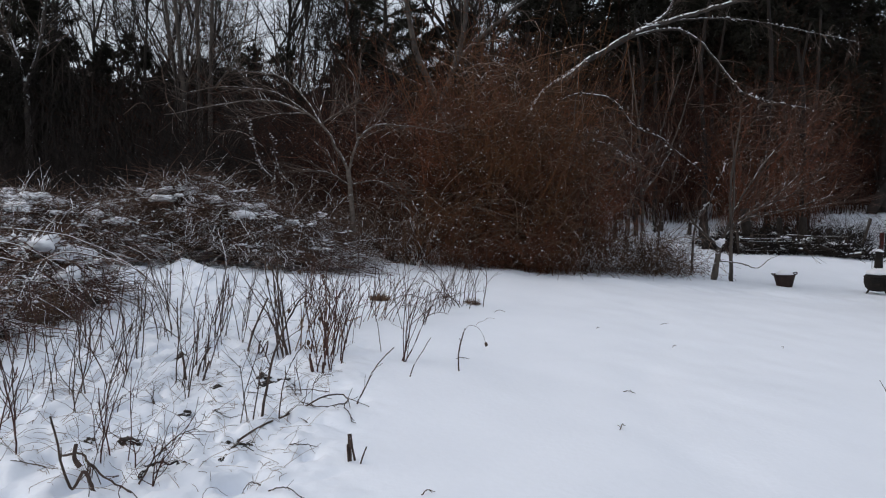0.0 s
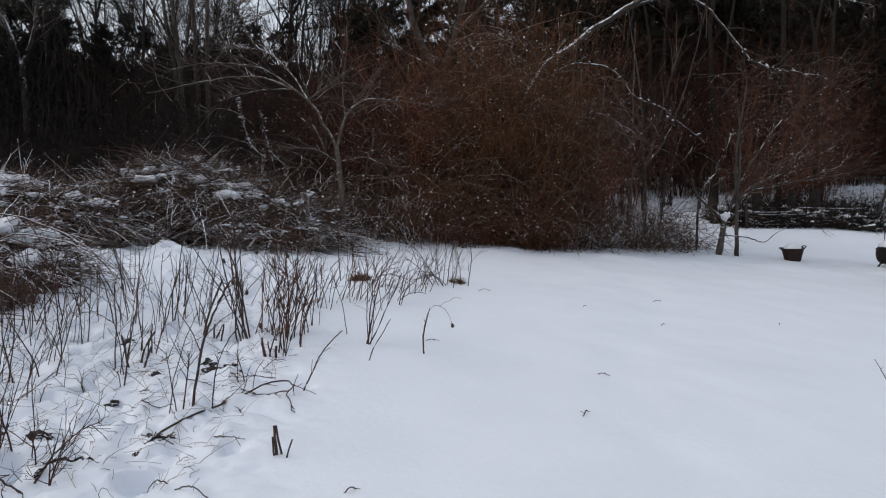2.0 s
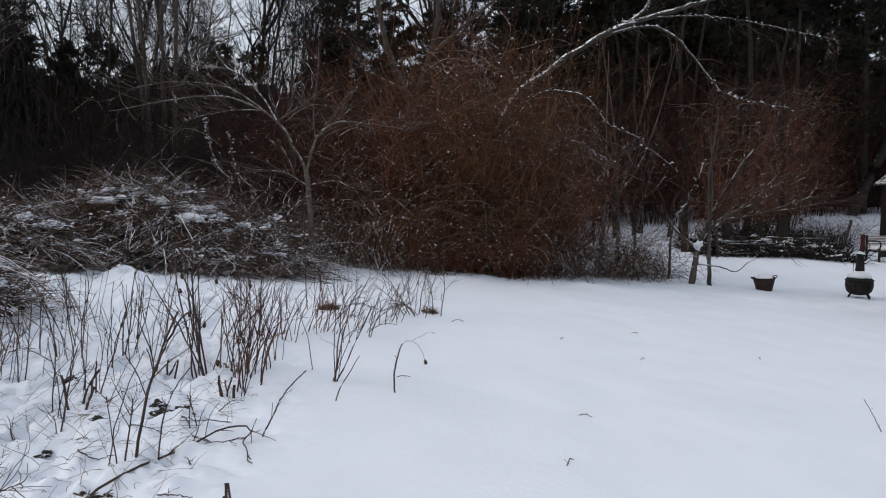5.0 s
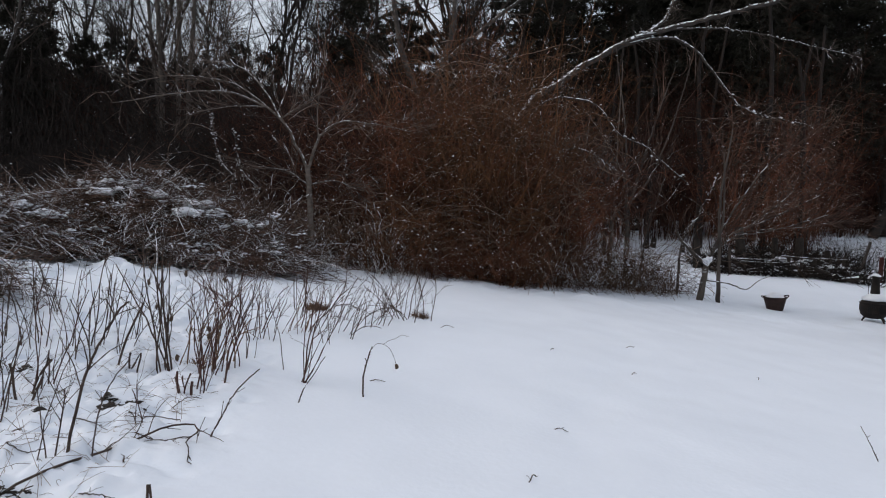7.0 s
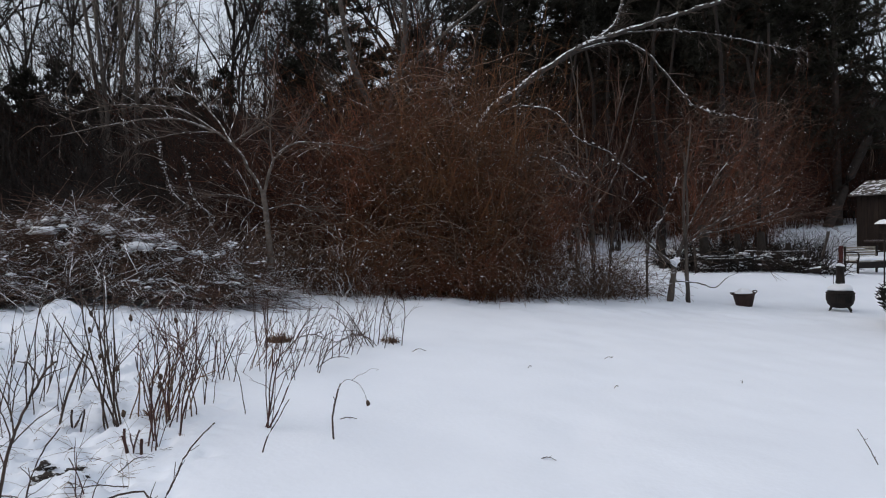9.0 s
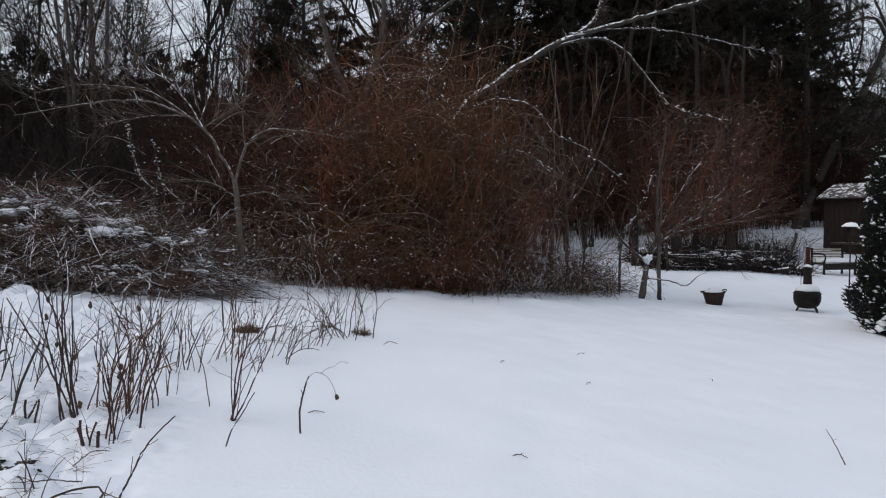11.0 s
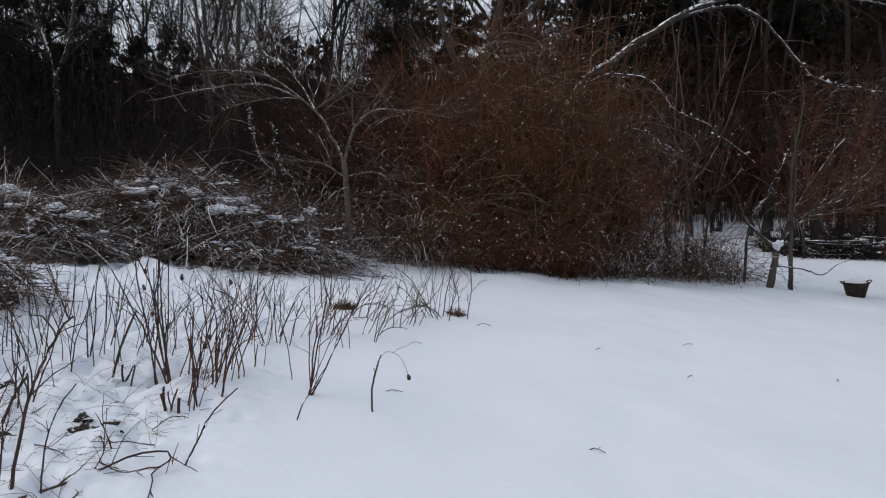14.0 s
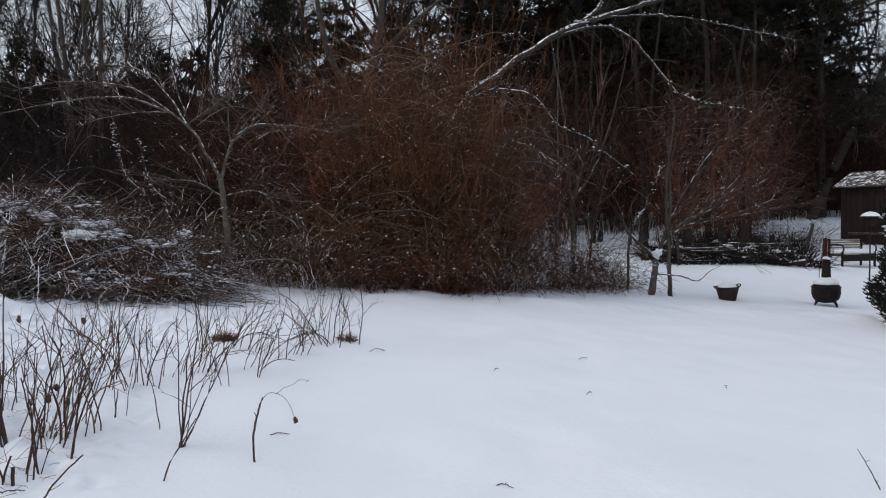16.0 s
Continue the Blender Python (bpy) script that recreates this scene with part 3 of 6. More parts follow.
# The twig colour of these shrubs is dimmed to imitate shade.
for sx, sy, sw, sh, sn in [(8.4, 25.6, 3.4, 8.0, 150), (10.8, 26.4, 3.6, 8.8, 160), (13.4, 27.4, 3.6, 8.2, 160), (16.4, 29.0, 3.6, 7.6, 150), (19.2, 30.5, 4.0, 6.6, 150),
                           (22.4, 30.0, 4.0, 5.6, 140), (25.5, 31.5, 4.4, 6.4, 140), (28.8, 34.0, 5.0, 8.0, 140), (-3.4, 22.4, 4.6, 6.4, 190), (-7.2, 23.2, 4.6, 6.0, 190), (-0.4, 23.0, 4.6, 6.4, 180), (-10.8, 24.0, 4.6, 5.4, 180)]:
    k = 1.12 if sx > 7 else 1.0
    shrub(r2, sx * k, sy * k, sw * k, 2.2, sh * k, sn, 1700, M_TWIG_RED_SHADED, "red-brown leafless shrub before the conifers, dimmed in colour as shade", snow_n=80, arcs=10, group="brown brush before the conifers", r=0.016)
for sx, sy in [(11.6, 22.8), (12.4, 23.0), (13.2, 23.3), (13.9, 22.6), (14.8, 23.6), (10.6, 22.4)]:
    shrub(r2, sx, sy, 1.5, 1.0, 0.55 + 0.75 * r2.rand(), 40, 220, M_TWIG_SHADE, "dark low brush with snow behind the fence", droop=-0.25, group="low brush behind the fence", name="low_brush", r=0.010, snow_n=70, arcs=0)
# low tangled fringe along the foot of the thicket
L_LOW = "low tangled brown brush at the foot of the thicket"
for i in range(12):
    fx = -3.2 + 0.62 * i
    fy = 13.2 + 0.28 * abs(i - 5) ** 0.5 + (0.55 if fx > 2.4 else 0) + (1.6 if fx > 3.6 else 0) - (0.9 if fx < -1.6 else 0)
    shrub(rng, fx, fy + 0.2 * rng.randn(), 1.4, 0.9, 0.8 + 0.9 * rng.rand(), 45, 260, (M_TWIG_RED, M_TWIG_OLIVE)[i % 2] if -0.4 < fx < 2.7 else (M_CANE_SNOWY, M_TWIG_BROWN)[i % 2], L_LOW, droop=-0.3, group="low brush along the lawn edge", name="low_brush", r=0.007, snow_n=90, arcs=14)

r2 = np.random.RandomState(23)
for i in range(12):
    fx = 3.5 + 2.55 * r2.rand()
    fy = 14.6 + 0.22 * (fx - 3.5) + (1.9 if i > 9 else 0.7) * r2.rand()
    shrub(r2, fx, fy, 0.8 + 0.5 * r2.rand(), 0.7, 0.7 + 0.5 * r2.rand(), 18, 90, (M_CANE_SNOWY, M_TWIG_BROWN, M_STEM_TAN)[i % 3], "low tangled brown brush standing in snow", droop=-0.3, group="low tangled brush by the lawn", name="low_brush", r=0.007, snow_n=110, arcs=6)

# brush filling the wood behind, its near-black colour standing in for shade
m_n = 8000
bx = np.stack([(rng.rand(m_n) - 0.5) * 62, 21 + 32 * rng.rand(m_n) ** 1.3, np.zeros(m_n)], 1)
keep = ~((bx[:, 0] > 0.20 * bx[:, 1]) & (bx[:, 0] < 25) & (bx[:, 1] < 46))
bx = bx[keep]
m_n = len(bx)
bx[:, 2] = [base_height(p[0], p[1]) for p in bx]
bp = grow(rng, bx, np.stack([rng.randn(m_n) * 0.25, rng.randn(m_n) * 0.25, np.ones(m_n)], 1), 2.5 + 4.5 * rng.rand(m_n), 7, 0.13, -0.03)
b2, bw, bk, bf = sprout(rng, bp, 30000, 0.2, 1.0, 0.6, 0.3)
bt = grow(rng, b2, bw, 0.8 + 0.9 * rng.rand(30000), 4, 0.2, 0.0)
wood = new("brushwood", mesh_from("brushwood", *joined([tubes(bp, 0.022, 0.008, 3), tubes(bt, 0.011, 0.006, 3)]), M_TWIG_SHADE))
tagged(wood, "dark leafless underbrush filling the wood, shade put into its colour", "underbrush", kind="stuff")

# ---- single trees at the lawn's edge ----
def limb_tree(name, label, base, limbs, levels, bark, twig, rng, category="tree"):
    """A tree from a few bent limbs: (control points in metres from the base, r0, r1, part name)."""
    t = thing(name, base, label, category)
    paths = []
    for pts, r0, r1, nm in limbs:
        p = bent(pts, 26)
        p = p + rng.randn(*p.shape) * min(r0 * 0.35, 0.014, 0.09 * float(np.linalg.norm(p[0, 1] - p[0, 0])))
        p[0, 0] = pts[0]
        paths.append(p)
        v, q = tubes(p, r0, r1, 8)
        part_mesh(nm, mesh_from(nm, v + rng.randn(*v.shape) * r1 * 0.10, q, bark, True), t)
    if bark is M_BARK_SNOWY:
        allp = np.concatenate([p[0, 6:] for p in paths])
        allr = np.concatenate([np.linspace(l[1], l[2], 26)[6:] for l in limbs])
        k = rng.randint(0, len(allp), 3 * len(allp))
        pts = allp[k] + rng.randn(len(k), 3) * 0.035 + np.outer(allr[k] * 0.75, (0, 0, 1))
        part_mesh("caught_snow", mesh_from("caught_snow", *flecks(rng, pts, 0.008, 0.032 * max(1.0, limbs[0][1] / 0.07), 0.7), M_SNOW_BIT, True), t, "small lumps of snow along the limbs", "stuff")
    src = np.concatenate([p for p, limb in zip(paths[1:], limbs[1:]) if limb[3] != "low_limb"] if len(paths) > 1 else paths)
    (v, q), ps = crown_of(rng, src, None, levels)
    part_mesh("twig_crown", mesh_from("twig_crown", v, q, twig), t, "fine bare twigs", "stuff")
    return t


rng = np.random.RandomState(31)
FZ = base_height(-1.54, 12.44)
limb_tree("forked_tree", "small forked leafless tree with snow on grey limbs", (-1.54, 12.44, FZ - 0.05), [
    ([(0, 0, 0), (-0.03, 0.02, 0.9), (-0.12, 0.05, 1.85)], 0.056, 0.042, "trunk"),
    ([(-0.12, 0.05, 1.80), (-0.36, 0.08, 2.25), (-0.63, 0.12, 2.66), (-1.3, 0.1, 3.04), (-1.95, 0.0, 3.05), (-2.6, -0.1, 2.93), (-3.4, -0.2, 2.75)], 0.028, 0.005, "limb"),
    ([(-0.12, 0.05, 1.80), (0.03, 0.05, 2.28), (0.12, 0.08, 2.45), (0.40, 0.05, 2.64), (0.9, 0, 2.63), (1.67, -0.1, 2.50)], 0.028, 0.005, "limb"),
    ([(-0.63, 0.12, 2.66), (-1.0, 0.3, 3.2), (-1.5, 0.5, 3.6), (-2.2, 0.6, 3.7)], 0.016, 0.004, "limb"),
    ([(-0.63, 0.12, 2.66), (-0.30, 0.0, 2.85), (-0.05, -0.1, 3.0)], 0.013, 0.004, "limb"),
    ([(0.05, 0.05, 2.32), (0.0, 0.15, 2.9), (0.1, 0.2, 3.7)], 0.013, 0.004, "limb"),
    ([(-0.9, 0.12, 2.85), (-1.4, 0.0, 2.82), (-2.0, -0.1, 2.68)], 0.013, 0.004, "limb"),
    ([(-0.75, 0.12, 2.75), (-1.5, 0.3, 3.25), (-2.5, 0.3, 3.35), (-3.3, 0.3, 3.2)], 0.013, 0.004, "limb"),
    ([(-0.05, 0.05, 1.5), (-0.45, -0.1, 1.75), (-0.9, -0.2, 1.8)], 0.014, 0.004, "limb"),
    ([(-0.05, 0.05, 1.55), (0.4, -0.1, 1.62), (0.7, -0.15, 1.5)], 0.014, 0.004, "limb"),
], [(120, 0.2, 1.0, 0.6, 1.1, 0.02, 0.007, 0.003, 8, 0.12), (420, 0.15, 1.0, 0.6, 0.45, 0.02, 0.004, 0.0025, 5, 0.15)], M_BARK_PALE, M_TWIG_GREY, rng)

BZ = base_height(4.8, 15.7)
limb_tree("sapling_tree", "slender grey multi-stemmed sapling at the thicket edge", (4.8, 15.7, BZ - 0.05), [
    ([(0, 0, 0), (0.03, 0.05, 1.3), (-0.06, 0.05, 2.4), (-0.12, 0.1, 3.6), (-0.4, 0.2, 5.4)], 0.050, 0.008, "trunk"),
    ([(-0.02, 0.05, 1.6), (0.22, 0.0, 2.6), (0.50, 0.0, 3.7), (0.9, 0.1, 5.0)], 0.030, 0.006, "limb"),
    ([(-0.02, 0.05, 1.5), (-0.5, -0.1, 2.2), (-0.95, -0.1, 3.0)], 0.022, 0.005, "limb"),
    ([(0.0, 0.05, 1.9), (0.5, 0.2, 2.5), (0.95, 0.2, 3.7), (1.3, 0.2, 5.2)], 0.028, 0.006, "limb"),
    ([(0.25, -0.4, 0), (0.35, -0.3, 1.2), (0.75, -0.2, 2.6)], 0.03, 0.008, "stem"),
    ([(-0.35, 0.2, 0), (-0.30, 0.2, 1.6), (-0.55, 0.2, 3.4)], 0.03, 0.008, "stem"),
], [(70, 0.15, 1.0, 0.5, 1.5, 0.12, 0.010, 0.004, 8, 0.1), (330, 0.2, 1.0, 0.5, 0.6, 0.05, 0.0045, 0.0028, 5, 0.14)], M_BARK, M_TWIG_UMBER, rng)

r2 = np.random.RandomState(33)
for i in range(6):
    x, y, hh = 2.5 + 0.42 * i + 0.2 * r2.randn(), 14.5 + 0.2 * i + 0.3 * r2.rand(), 3.4 + 2.2 * r2.rand()
    lx = 0.5 * r2.randn()
    limb_tree("slim_sapling", "thin grey leafless sapling at the thicket edge", (x, y, base_height(x, y) - 0.05), [
        ([(0, 0, 0), (0.1 * r2.randn(), 0.0, hh * 0.35), (lx * 0.6, 0.05, hh * 0.7), (lx, 0.1, hh)], 0.024, 0.006, "trunk"),
        ([(0.0, 0, hh * 0.3), (0.3 * r2.randn(), 0.0, hh * 0.5), (0.7 * r2.randn(), 0.1, hh * 0.8)], 0.014, 0.004, "limb")],
        [(26, 0.1, 1.0, 0.55, 0.9, 0.04, 0.006, 0.003, 7, 0.12), (90, 0.2, 1.0, 0.5, 0.4, 0.02, 0.0035, 0.0025, 5, 0.14)], M_BARK_PALE, M_TWIG_GREY, r2)["group"] = "slim saplings at the thicket edge"

SZ = base_height(6.26, 14.85)
limb_tree("spreading_tree", "low spreading leafless tree with snow in its crotch", (6.26, 14.85, SZ - 0.05), [
    ([(-0.08, 0, 0), (-0.01, 0.0, 0.45), (0.05, 0.03, 0.86)], 0.074, 0.050, "trunk"),
    ([(0.06, 0.03, 0.82), (-0.22, 0.05, 1.05), (-0.53, 0.08, 1.36), (-0.62, 0.1, 1.6)], 0.042, 0.015, "limb"),
    ([(0.06, 0.03, 0.82), (0.20, 0.04, 1.2), (0.36, 0.08, 1.8), (0.3, 0.1, 3.2)], 0.045, 0.012, "limb"),
    ([(0.20, 0.04, 1.15), (0.6, 0.0, 1.55), (1.2, 0.0, 1.8), (2.3, -0.1, 2.4)], 0.023, 0.004, "limb"),
    ([(0.55, 0.0, 1.5), (1.1, -0.2, 1.62), (1.7, -0.3, 1.68), (2.5, -0.4, 1.85)], 0.012, 0.003, "limb"),
    ([(0.9, 0.0, 1.68), (1.5, 0.1, 2.15), (2.1, 0.1, 2.75)], 0.011, 0.003, "limb"),
    ([(0.20, 0.04, 1.1), (0.7, 0.2, 1.45), (1.5, 0.3, 1.6), (2.7, 0.3, 2.0)], 0.024, 0.004, "limb"),
    ([(0.30, 0.06, 1.5), (0.7, 0.1, 2.2), (1.3, 0.2, 3.0), (1.8, 0.2, 3.4)], 0.02, 0.004, "limb"),
    ([(0.08, 0.03, 0.5), (0.5, -0.05, 0.46), (0.85, -0.1, 0.36), (1.1, -0.1, 0.55), (1.35, -0.1, 0.66)], 0.018, 0.004, "low_limb"),
    ([(0.33, 0.0, -0.05), (0.31, 0.03, 1.0), (0.26, 0.05, 2.2), (0.45, 0.1, 3.7)], 0.048, 0.012, "stem"),
], [(110, 0.15, 1.0, 0.5, 1.5, 0.02, 0.0075, 0.003, 9, 0.08), (420, 0.12, 1.0, 0.42, 0.7, 0.01, 0.0036, 0.0024, 5, 0.10)], M_BARK, M_TWIG_UMBER, rng)
crotch = thing("snow_lump", (6.30, 14.80, SZ + 0.86), "lump of snow caught in a tree crotch", "snow")
bm = bmesh.new()
bmesh.ops.create_icosphere(bm, subdivisions=4, radius=0.11)
for v in bm.verts:
    wedge = 0.35 + 0.65 * (v.co.z + 0.11) / 0.22
    v.co = Vector((v.co.x * 1.15 * wedge, v.co.y * 0.75 * wedge, v.co.z * 0.75)) * (1 + 0.75 * noise.noise(v.co * 17))
part("lump", bm, M_SNOW_BIT, crotch, smooth=True)

# leaning birch pole
limb_tree("leaning_pole", "pale broken limb leaning in front of the wood", (5.97, 15.6, base_height(5.97, 15.6) - 0.05), [
    ([(0.0, 0, 0), (0.05, 0.0, 1.2), (0.35, 0.05, 1.75), (0.80, 0.1, 2.75)], 0.028, 0.018, "pole")],
    [(6, 0.3, 1.0, 0.7, 0.5, 0.0, 0.008, 0.004, 5, 0.15)], M_BARK_SNOWY, M_TWIG_GREY, rng, "branch")

# twin trunk deep in the thicket
TZ = base_height(0.22, 20.78)
limb_tree("twin_trunk_tree", "grey twin-trunked tree plastered with snow above the thicket", (0.22, 20.78, TZ - 0.05), [
    ([(0.00, 0.00, 0.00), (-0.03, 0.07, 2.20), (-0.14, 0.19, 4.62)], 0.186, 0.160, "trunk"),
    ([(-0.14, 0.19, 4.53), (-0.39, 0.22, 5.02), (-0.77, 0.27, 5.86), (-1.00, 0.30, 6.53), (-1.29, 0.36, 8.19), (-1.60, 0.40, 11.12)], 0.113, 0.060, "limb"),
    ([(-0.14, 0.19, 4.53), (0.12, 0.20, 5.34), (0.52, 0.20, 6.66), (0.60, 0.24, 8.14), (0.53, 0.27, 11.12)], 0.100, 0.053, "limb"),
    ([(-0.47, 0.23, 5.00), (-0.93, 0.26, 5.24), (-1.36, 0.28, 5.46), (-2.01, 0.34, 5.81)], 0.047, 0.016, "limb"),
    ([(0.26, 0.20, 5.80), (0.64, 0.19, 6.23), (1.65, 0.15, 7.13), (2.83, 0.11, 8.08), (3.99, 0.14, 9.12)], 0.060, 0.043, "limb"),
], [(40, 0.3, 1.0, 0.7, 1.8, 0.05, 0.016, 0.005, 7, 0.12), (200, 0.2, 1.0, 0.6, 0.8, 0.03, 0.006, 0.0035, 5, 0.15)], M_BARK_MOTTLED, M_TWIG_GREY, rng)

# leaning, snow-laden broken tree that arches over the thicket
NZ = base_height(1.27, 21.02)
limb_tree("leaning_tree", "broken leaning tree with thick snow along its limbs", (1.27, 21.02, NZ - 0.05), [
    ([(0.00, 0.00, 0.00), (0.74, 0.00, 2.47), (1.93, 0.00, 4.84), (2.74, -0.02, 5.46), (3.32, -0.04, 5.91)], 0.125, 0.094, "trunk"),
    ([(3.24, -0.04, 5.87), (4.33, -0.08, 6.49), (4.91, -0.11, 6.75), (5.90, -0.17, 6.91), (6.63, -0.25, 6.60), (7.22, -0.26, 5.96), (7.94, -0.35, 5.08), (8.56, -0.38, 4.79), (9.26, -0.43, 4.66), (10.13, -0.50, 4.47)], 0.060, 0.007, "limb"),
    ([(3.24, -0.04, 5.90), (4.73, -0.11, 6.79), (6.08, -0.17, 7.25), (7.25, -0.23, 7.60), (9.01, -0.29, 8.10)], 0.089, 0.057, "limb"),
    ([(4.63, -0.11, 6.66), (5.67, 0.00, 7.37), (6.02, 0.12, 8.00), (6.37, 0.26, 9.73)], 0.057, 0.031, "limb"),
    ([(5.75, -0.17, 7.16), (7.58, -0.26, 7.22), (9.58, -0.38, 6.91), (11.23, -0.50, 6.54)], 0.030, 0.007, "limb"),
], [(60, 0.25, 1.0, 0.8, 1.0, -0.05, 0.011, 0.004, 7, 0.14), (260, 0.2, 1.0, 0.6, 0.5, -0.05, 0.005, 0.003, 5, 0.15)], M_BARK_SNOWY, M_TWIG_GREY, rng)
limb_tree("arching_limb", "thin snow-lined limb arching out of the thicket", (1.8, 14.6, base_height(1.8, 14.6) - 0.05), [
    ([(0, 0, 0), (0.15, -0.3, 1.8), (0.5, -0.5, 3.2), (0.95, -0.6, 3.68), (1.67, -0.6, 3.64), (1.99, -0.6, 3.4), (2.32, -0.55, 3.05), (2.84, -0.5, 2.85), (3.16, -0.45, 2.61), (3.78, -0.4, 2.15)], 0.024, 0.007, "limb"),
    ([(0.3, 0.0, 0), (0.9, -0.4, 1.9), (1.3, -0.55, 2.68), (1.65, -0.6, 2.68), (1.99, -0.58, 2.53), (2.3, -0.55, 2.32)], 0.020, 0.006, "limb"),
], [(60, 0.25, 1.0, 0.7, 0.6, -0.03, 0.005, 0.0028, 6, 0.15), (120, 0.2, 1.0, 0.6, 0.3, 0.0, 0.003, 0.002, 4, 0.15)], M_BARK_SNOWY, M_TWIG_GREY, rng, "branch")

# bowed tree beyond the shed
limb_tree("bowed_tree", "dark leafless tree with a bowed trunk beyond the shed", (21.0, 32.3, base_height(21.0, 32.3) - 0.05), [
    ([(0, 0, 0), (1.0, 0, 2.2), (2.07, 0, 4.3), (2.87, 0, 5.9), (3.5, 0, 7.0), (4.15, -0.1, 8.6), (4.6, -0.1, 9.9), (5.3, -0.1, 12.5)], 0.24, 0.10, "trunk"),
    ([(4.4, -0.1, 9.4), (4.1, 0, 10.1), (3.7, 0, 10.35), (2.9, 0, 10.2), (2.1, 0.1, 9.5)], 0.10, 0.03, "limb"),
    ([(4.5, -0.1, 9.7), (4.0, 0.2, 11.2), (3.2, 0.3, 12.5)], 0.08, 0.03, "limb"),
    ([(3.5, 0, 7.0), (4.6, 0.2, 7.8), (6.0, 0.3, 9.0)], 0.07, 0.02, "limb"),
    ([(1.9, 0, 4.0), (2.9, 0.1, 3.9), (3.9, 0.1, 3.5)], 0.04, 0.012, "limb"),
], [(60, 0.1, 1.0, 0.7, 1.8, 0.0, 0.022, 0.008, 7, 0.15), (320, 0.2, 1.0, 0.6, 0.9, 0.0, 0.009, 0.005, 5, 0.15)], M_BARK_DARK, M_TWIG_BROWN, rng)

# group of slim trunks behind the heap, and a pale forked tree further left
LB = "slim grey leafless trunk standing behind the brush heap"
for i, (dx, dy, top) in enumerate([(0, 0, -0.55), (0.35, 0.3, -0.1), (0.75, 0.1, 0.2), (-0.45, 0.8, -0.9)]):
    x, y = -8.3 + dx, 22.4 + dy
    limb_tree("slim_tree", LB, (x, y, base_height(x, y) - 0.05), [
        ([(0, 0, 0), (0.02, 0, 3.0), (top * 0.5, 0.1, 7.0), (top * 1.5, 0.2, 13)], 0.10, 0.04, "trunk"),
        ([(0.05, 0.0, 4.5), (top + 0.8, 0.1, 6.0), (top + 1.2, 0.2, 9)], 0.035, 0.012, "limb")],
        [(40, 0.1, 1.0, 0.8, 2.0, 0.05, 0.014, 0.005, 6, 0.12), (150, 0.2, 1.0, 0.6, 0.8, 0.02, 0.006, 0.004, 4, 0.15)], M_BARK, M_TWIG_GREY, rng)["group"] = "slim trunks behind the heap"
limb_tree("pale_forked_tree", "pale forked leafless tree before the dark conifers", (-13.2, 22.0, base_height(-13.2, 22.0) - 0.05), [
    ([(0, 0, 0), (0.0, 0, 2.0), (-0.05, 0, 4.3)], 0.11, 0.09, "trunk"),
    ([(-0.05, 0, 4.2), (0.35, 0.1, 5.4), (0.55, 0.2, 7.0), (0.9, 0.2, 9.5)], 0.07, 0.03, "limb"),
    ([(-0.05, 0, 4.2), (-0.4, 0.1, 5.3), (-0.9, 0.2, 6.4), (-1.6, 0.2, 8.5)], 0.05, 0.02, "limb")],
    [(40, 0.2, 1.0, 0.7, 2.0, 0.05, 0.016, 0.006, 6, 0.12), (160, 0.2, 1.0, 0.6, 0.8, 0.02, 0.006, 0.004, 4, 0.15)], M_BARK_SNOWY, M_TWIG_GREY, rng)
for sx, sh in ((-4.0, 1.0), (-3.55, 0.9)):
    limb_tree("snowy_limb", "thin crooked snow-lined limb standing in the brush heap", (sx, 14.2, base_height(sx, 14.2) - 0.05), [
        ([(0.55, 0, 1.5 * sh), (0.3, 0, 1.75 * sh), (0.12, 0.1, 2.2 * sh), (0.05, 0.1, 2.7 * sh)], 0.022, 0.010, "limb"),
        ([(0.55, 0, 0), (0.5, 0, 0.8), (0.55, 0, 1.55 * sh)], 0.024, 0.022, "limb")],
        [(14, 0.2, 1.0, 0.7, 0.9, 0.05, 0.007, 0.003, 6, 0.15)], M_BARK_SNOWY, M_TWIG_GREY, rng, "branch")["group"] = "snow-lined limbs in the heap"

# ---- brush heaps ----
def snow_blob(rng, at, r):
    """A lumpy, flattened cushion of snow."""
    n, m = 7, 14
    a = rng.rand() * 6.28
    sx, sy, sz, sd = r * (1.0 + 0.9 * rng.rand()), r * 0.8, r * 0.45, rng.rand() * 50
    v = []
    for j in range(n):
        th = math.pi * j / (n - 1)
        for i in range(m):
            ph = 2 * math.pi * i / m
            d = Vector((math.sin(th) * math.cos(ph), math.sin(th) * math.sin(ph), math.cos(th)))
            d *= 1 + 0.75 * noise.noise(d * 1.6 + Vector((sd, 0, 0))) + 0.3 * noise.noise(d * 4.5 + Vector((0, sd, 0)))
            x, y = d.x * sx, d.y * sy
            v.append((at[0] + x * math.cos(a) - y * math.sin(a), at[1] + x * math.sin(a) + y * math.cos(a), at[2] + d.z * sz))
    g = np.arange(n * m).reshape(n, m)
    q = np.stack([g[:-1], g[1:], np.roll(g[1:], -1, 1), np.roll(g[:-1], -1, 1)], axis=2).reshape(-1, 4)
    return np.array(v), q


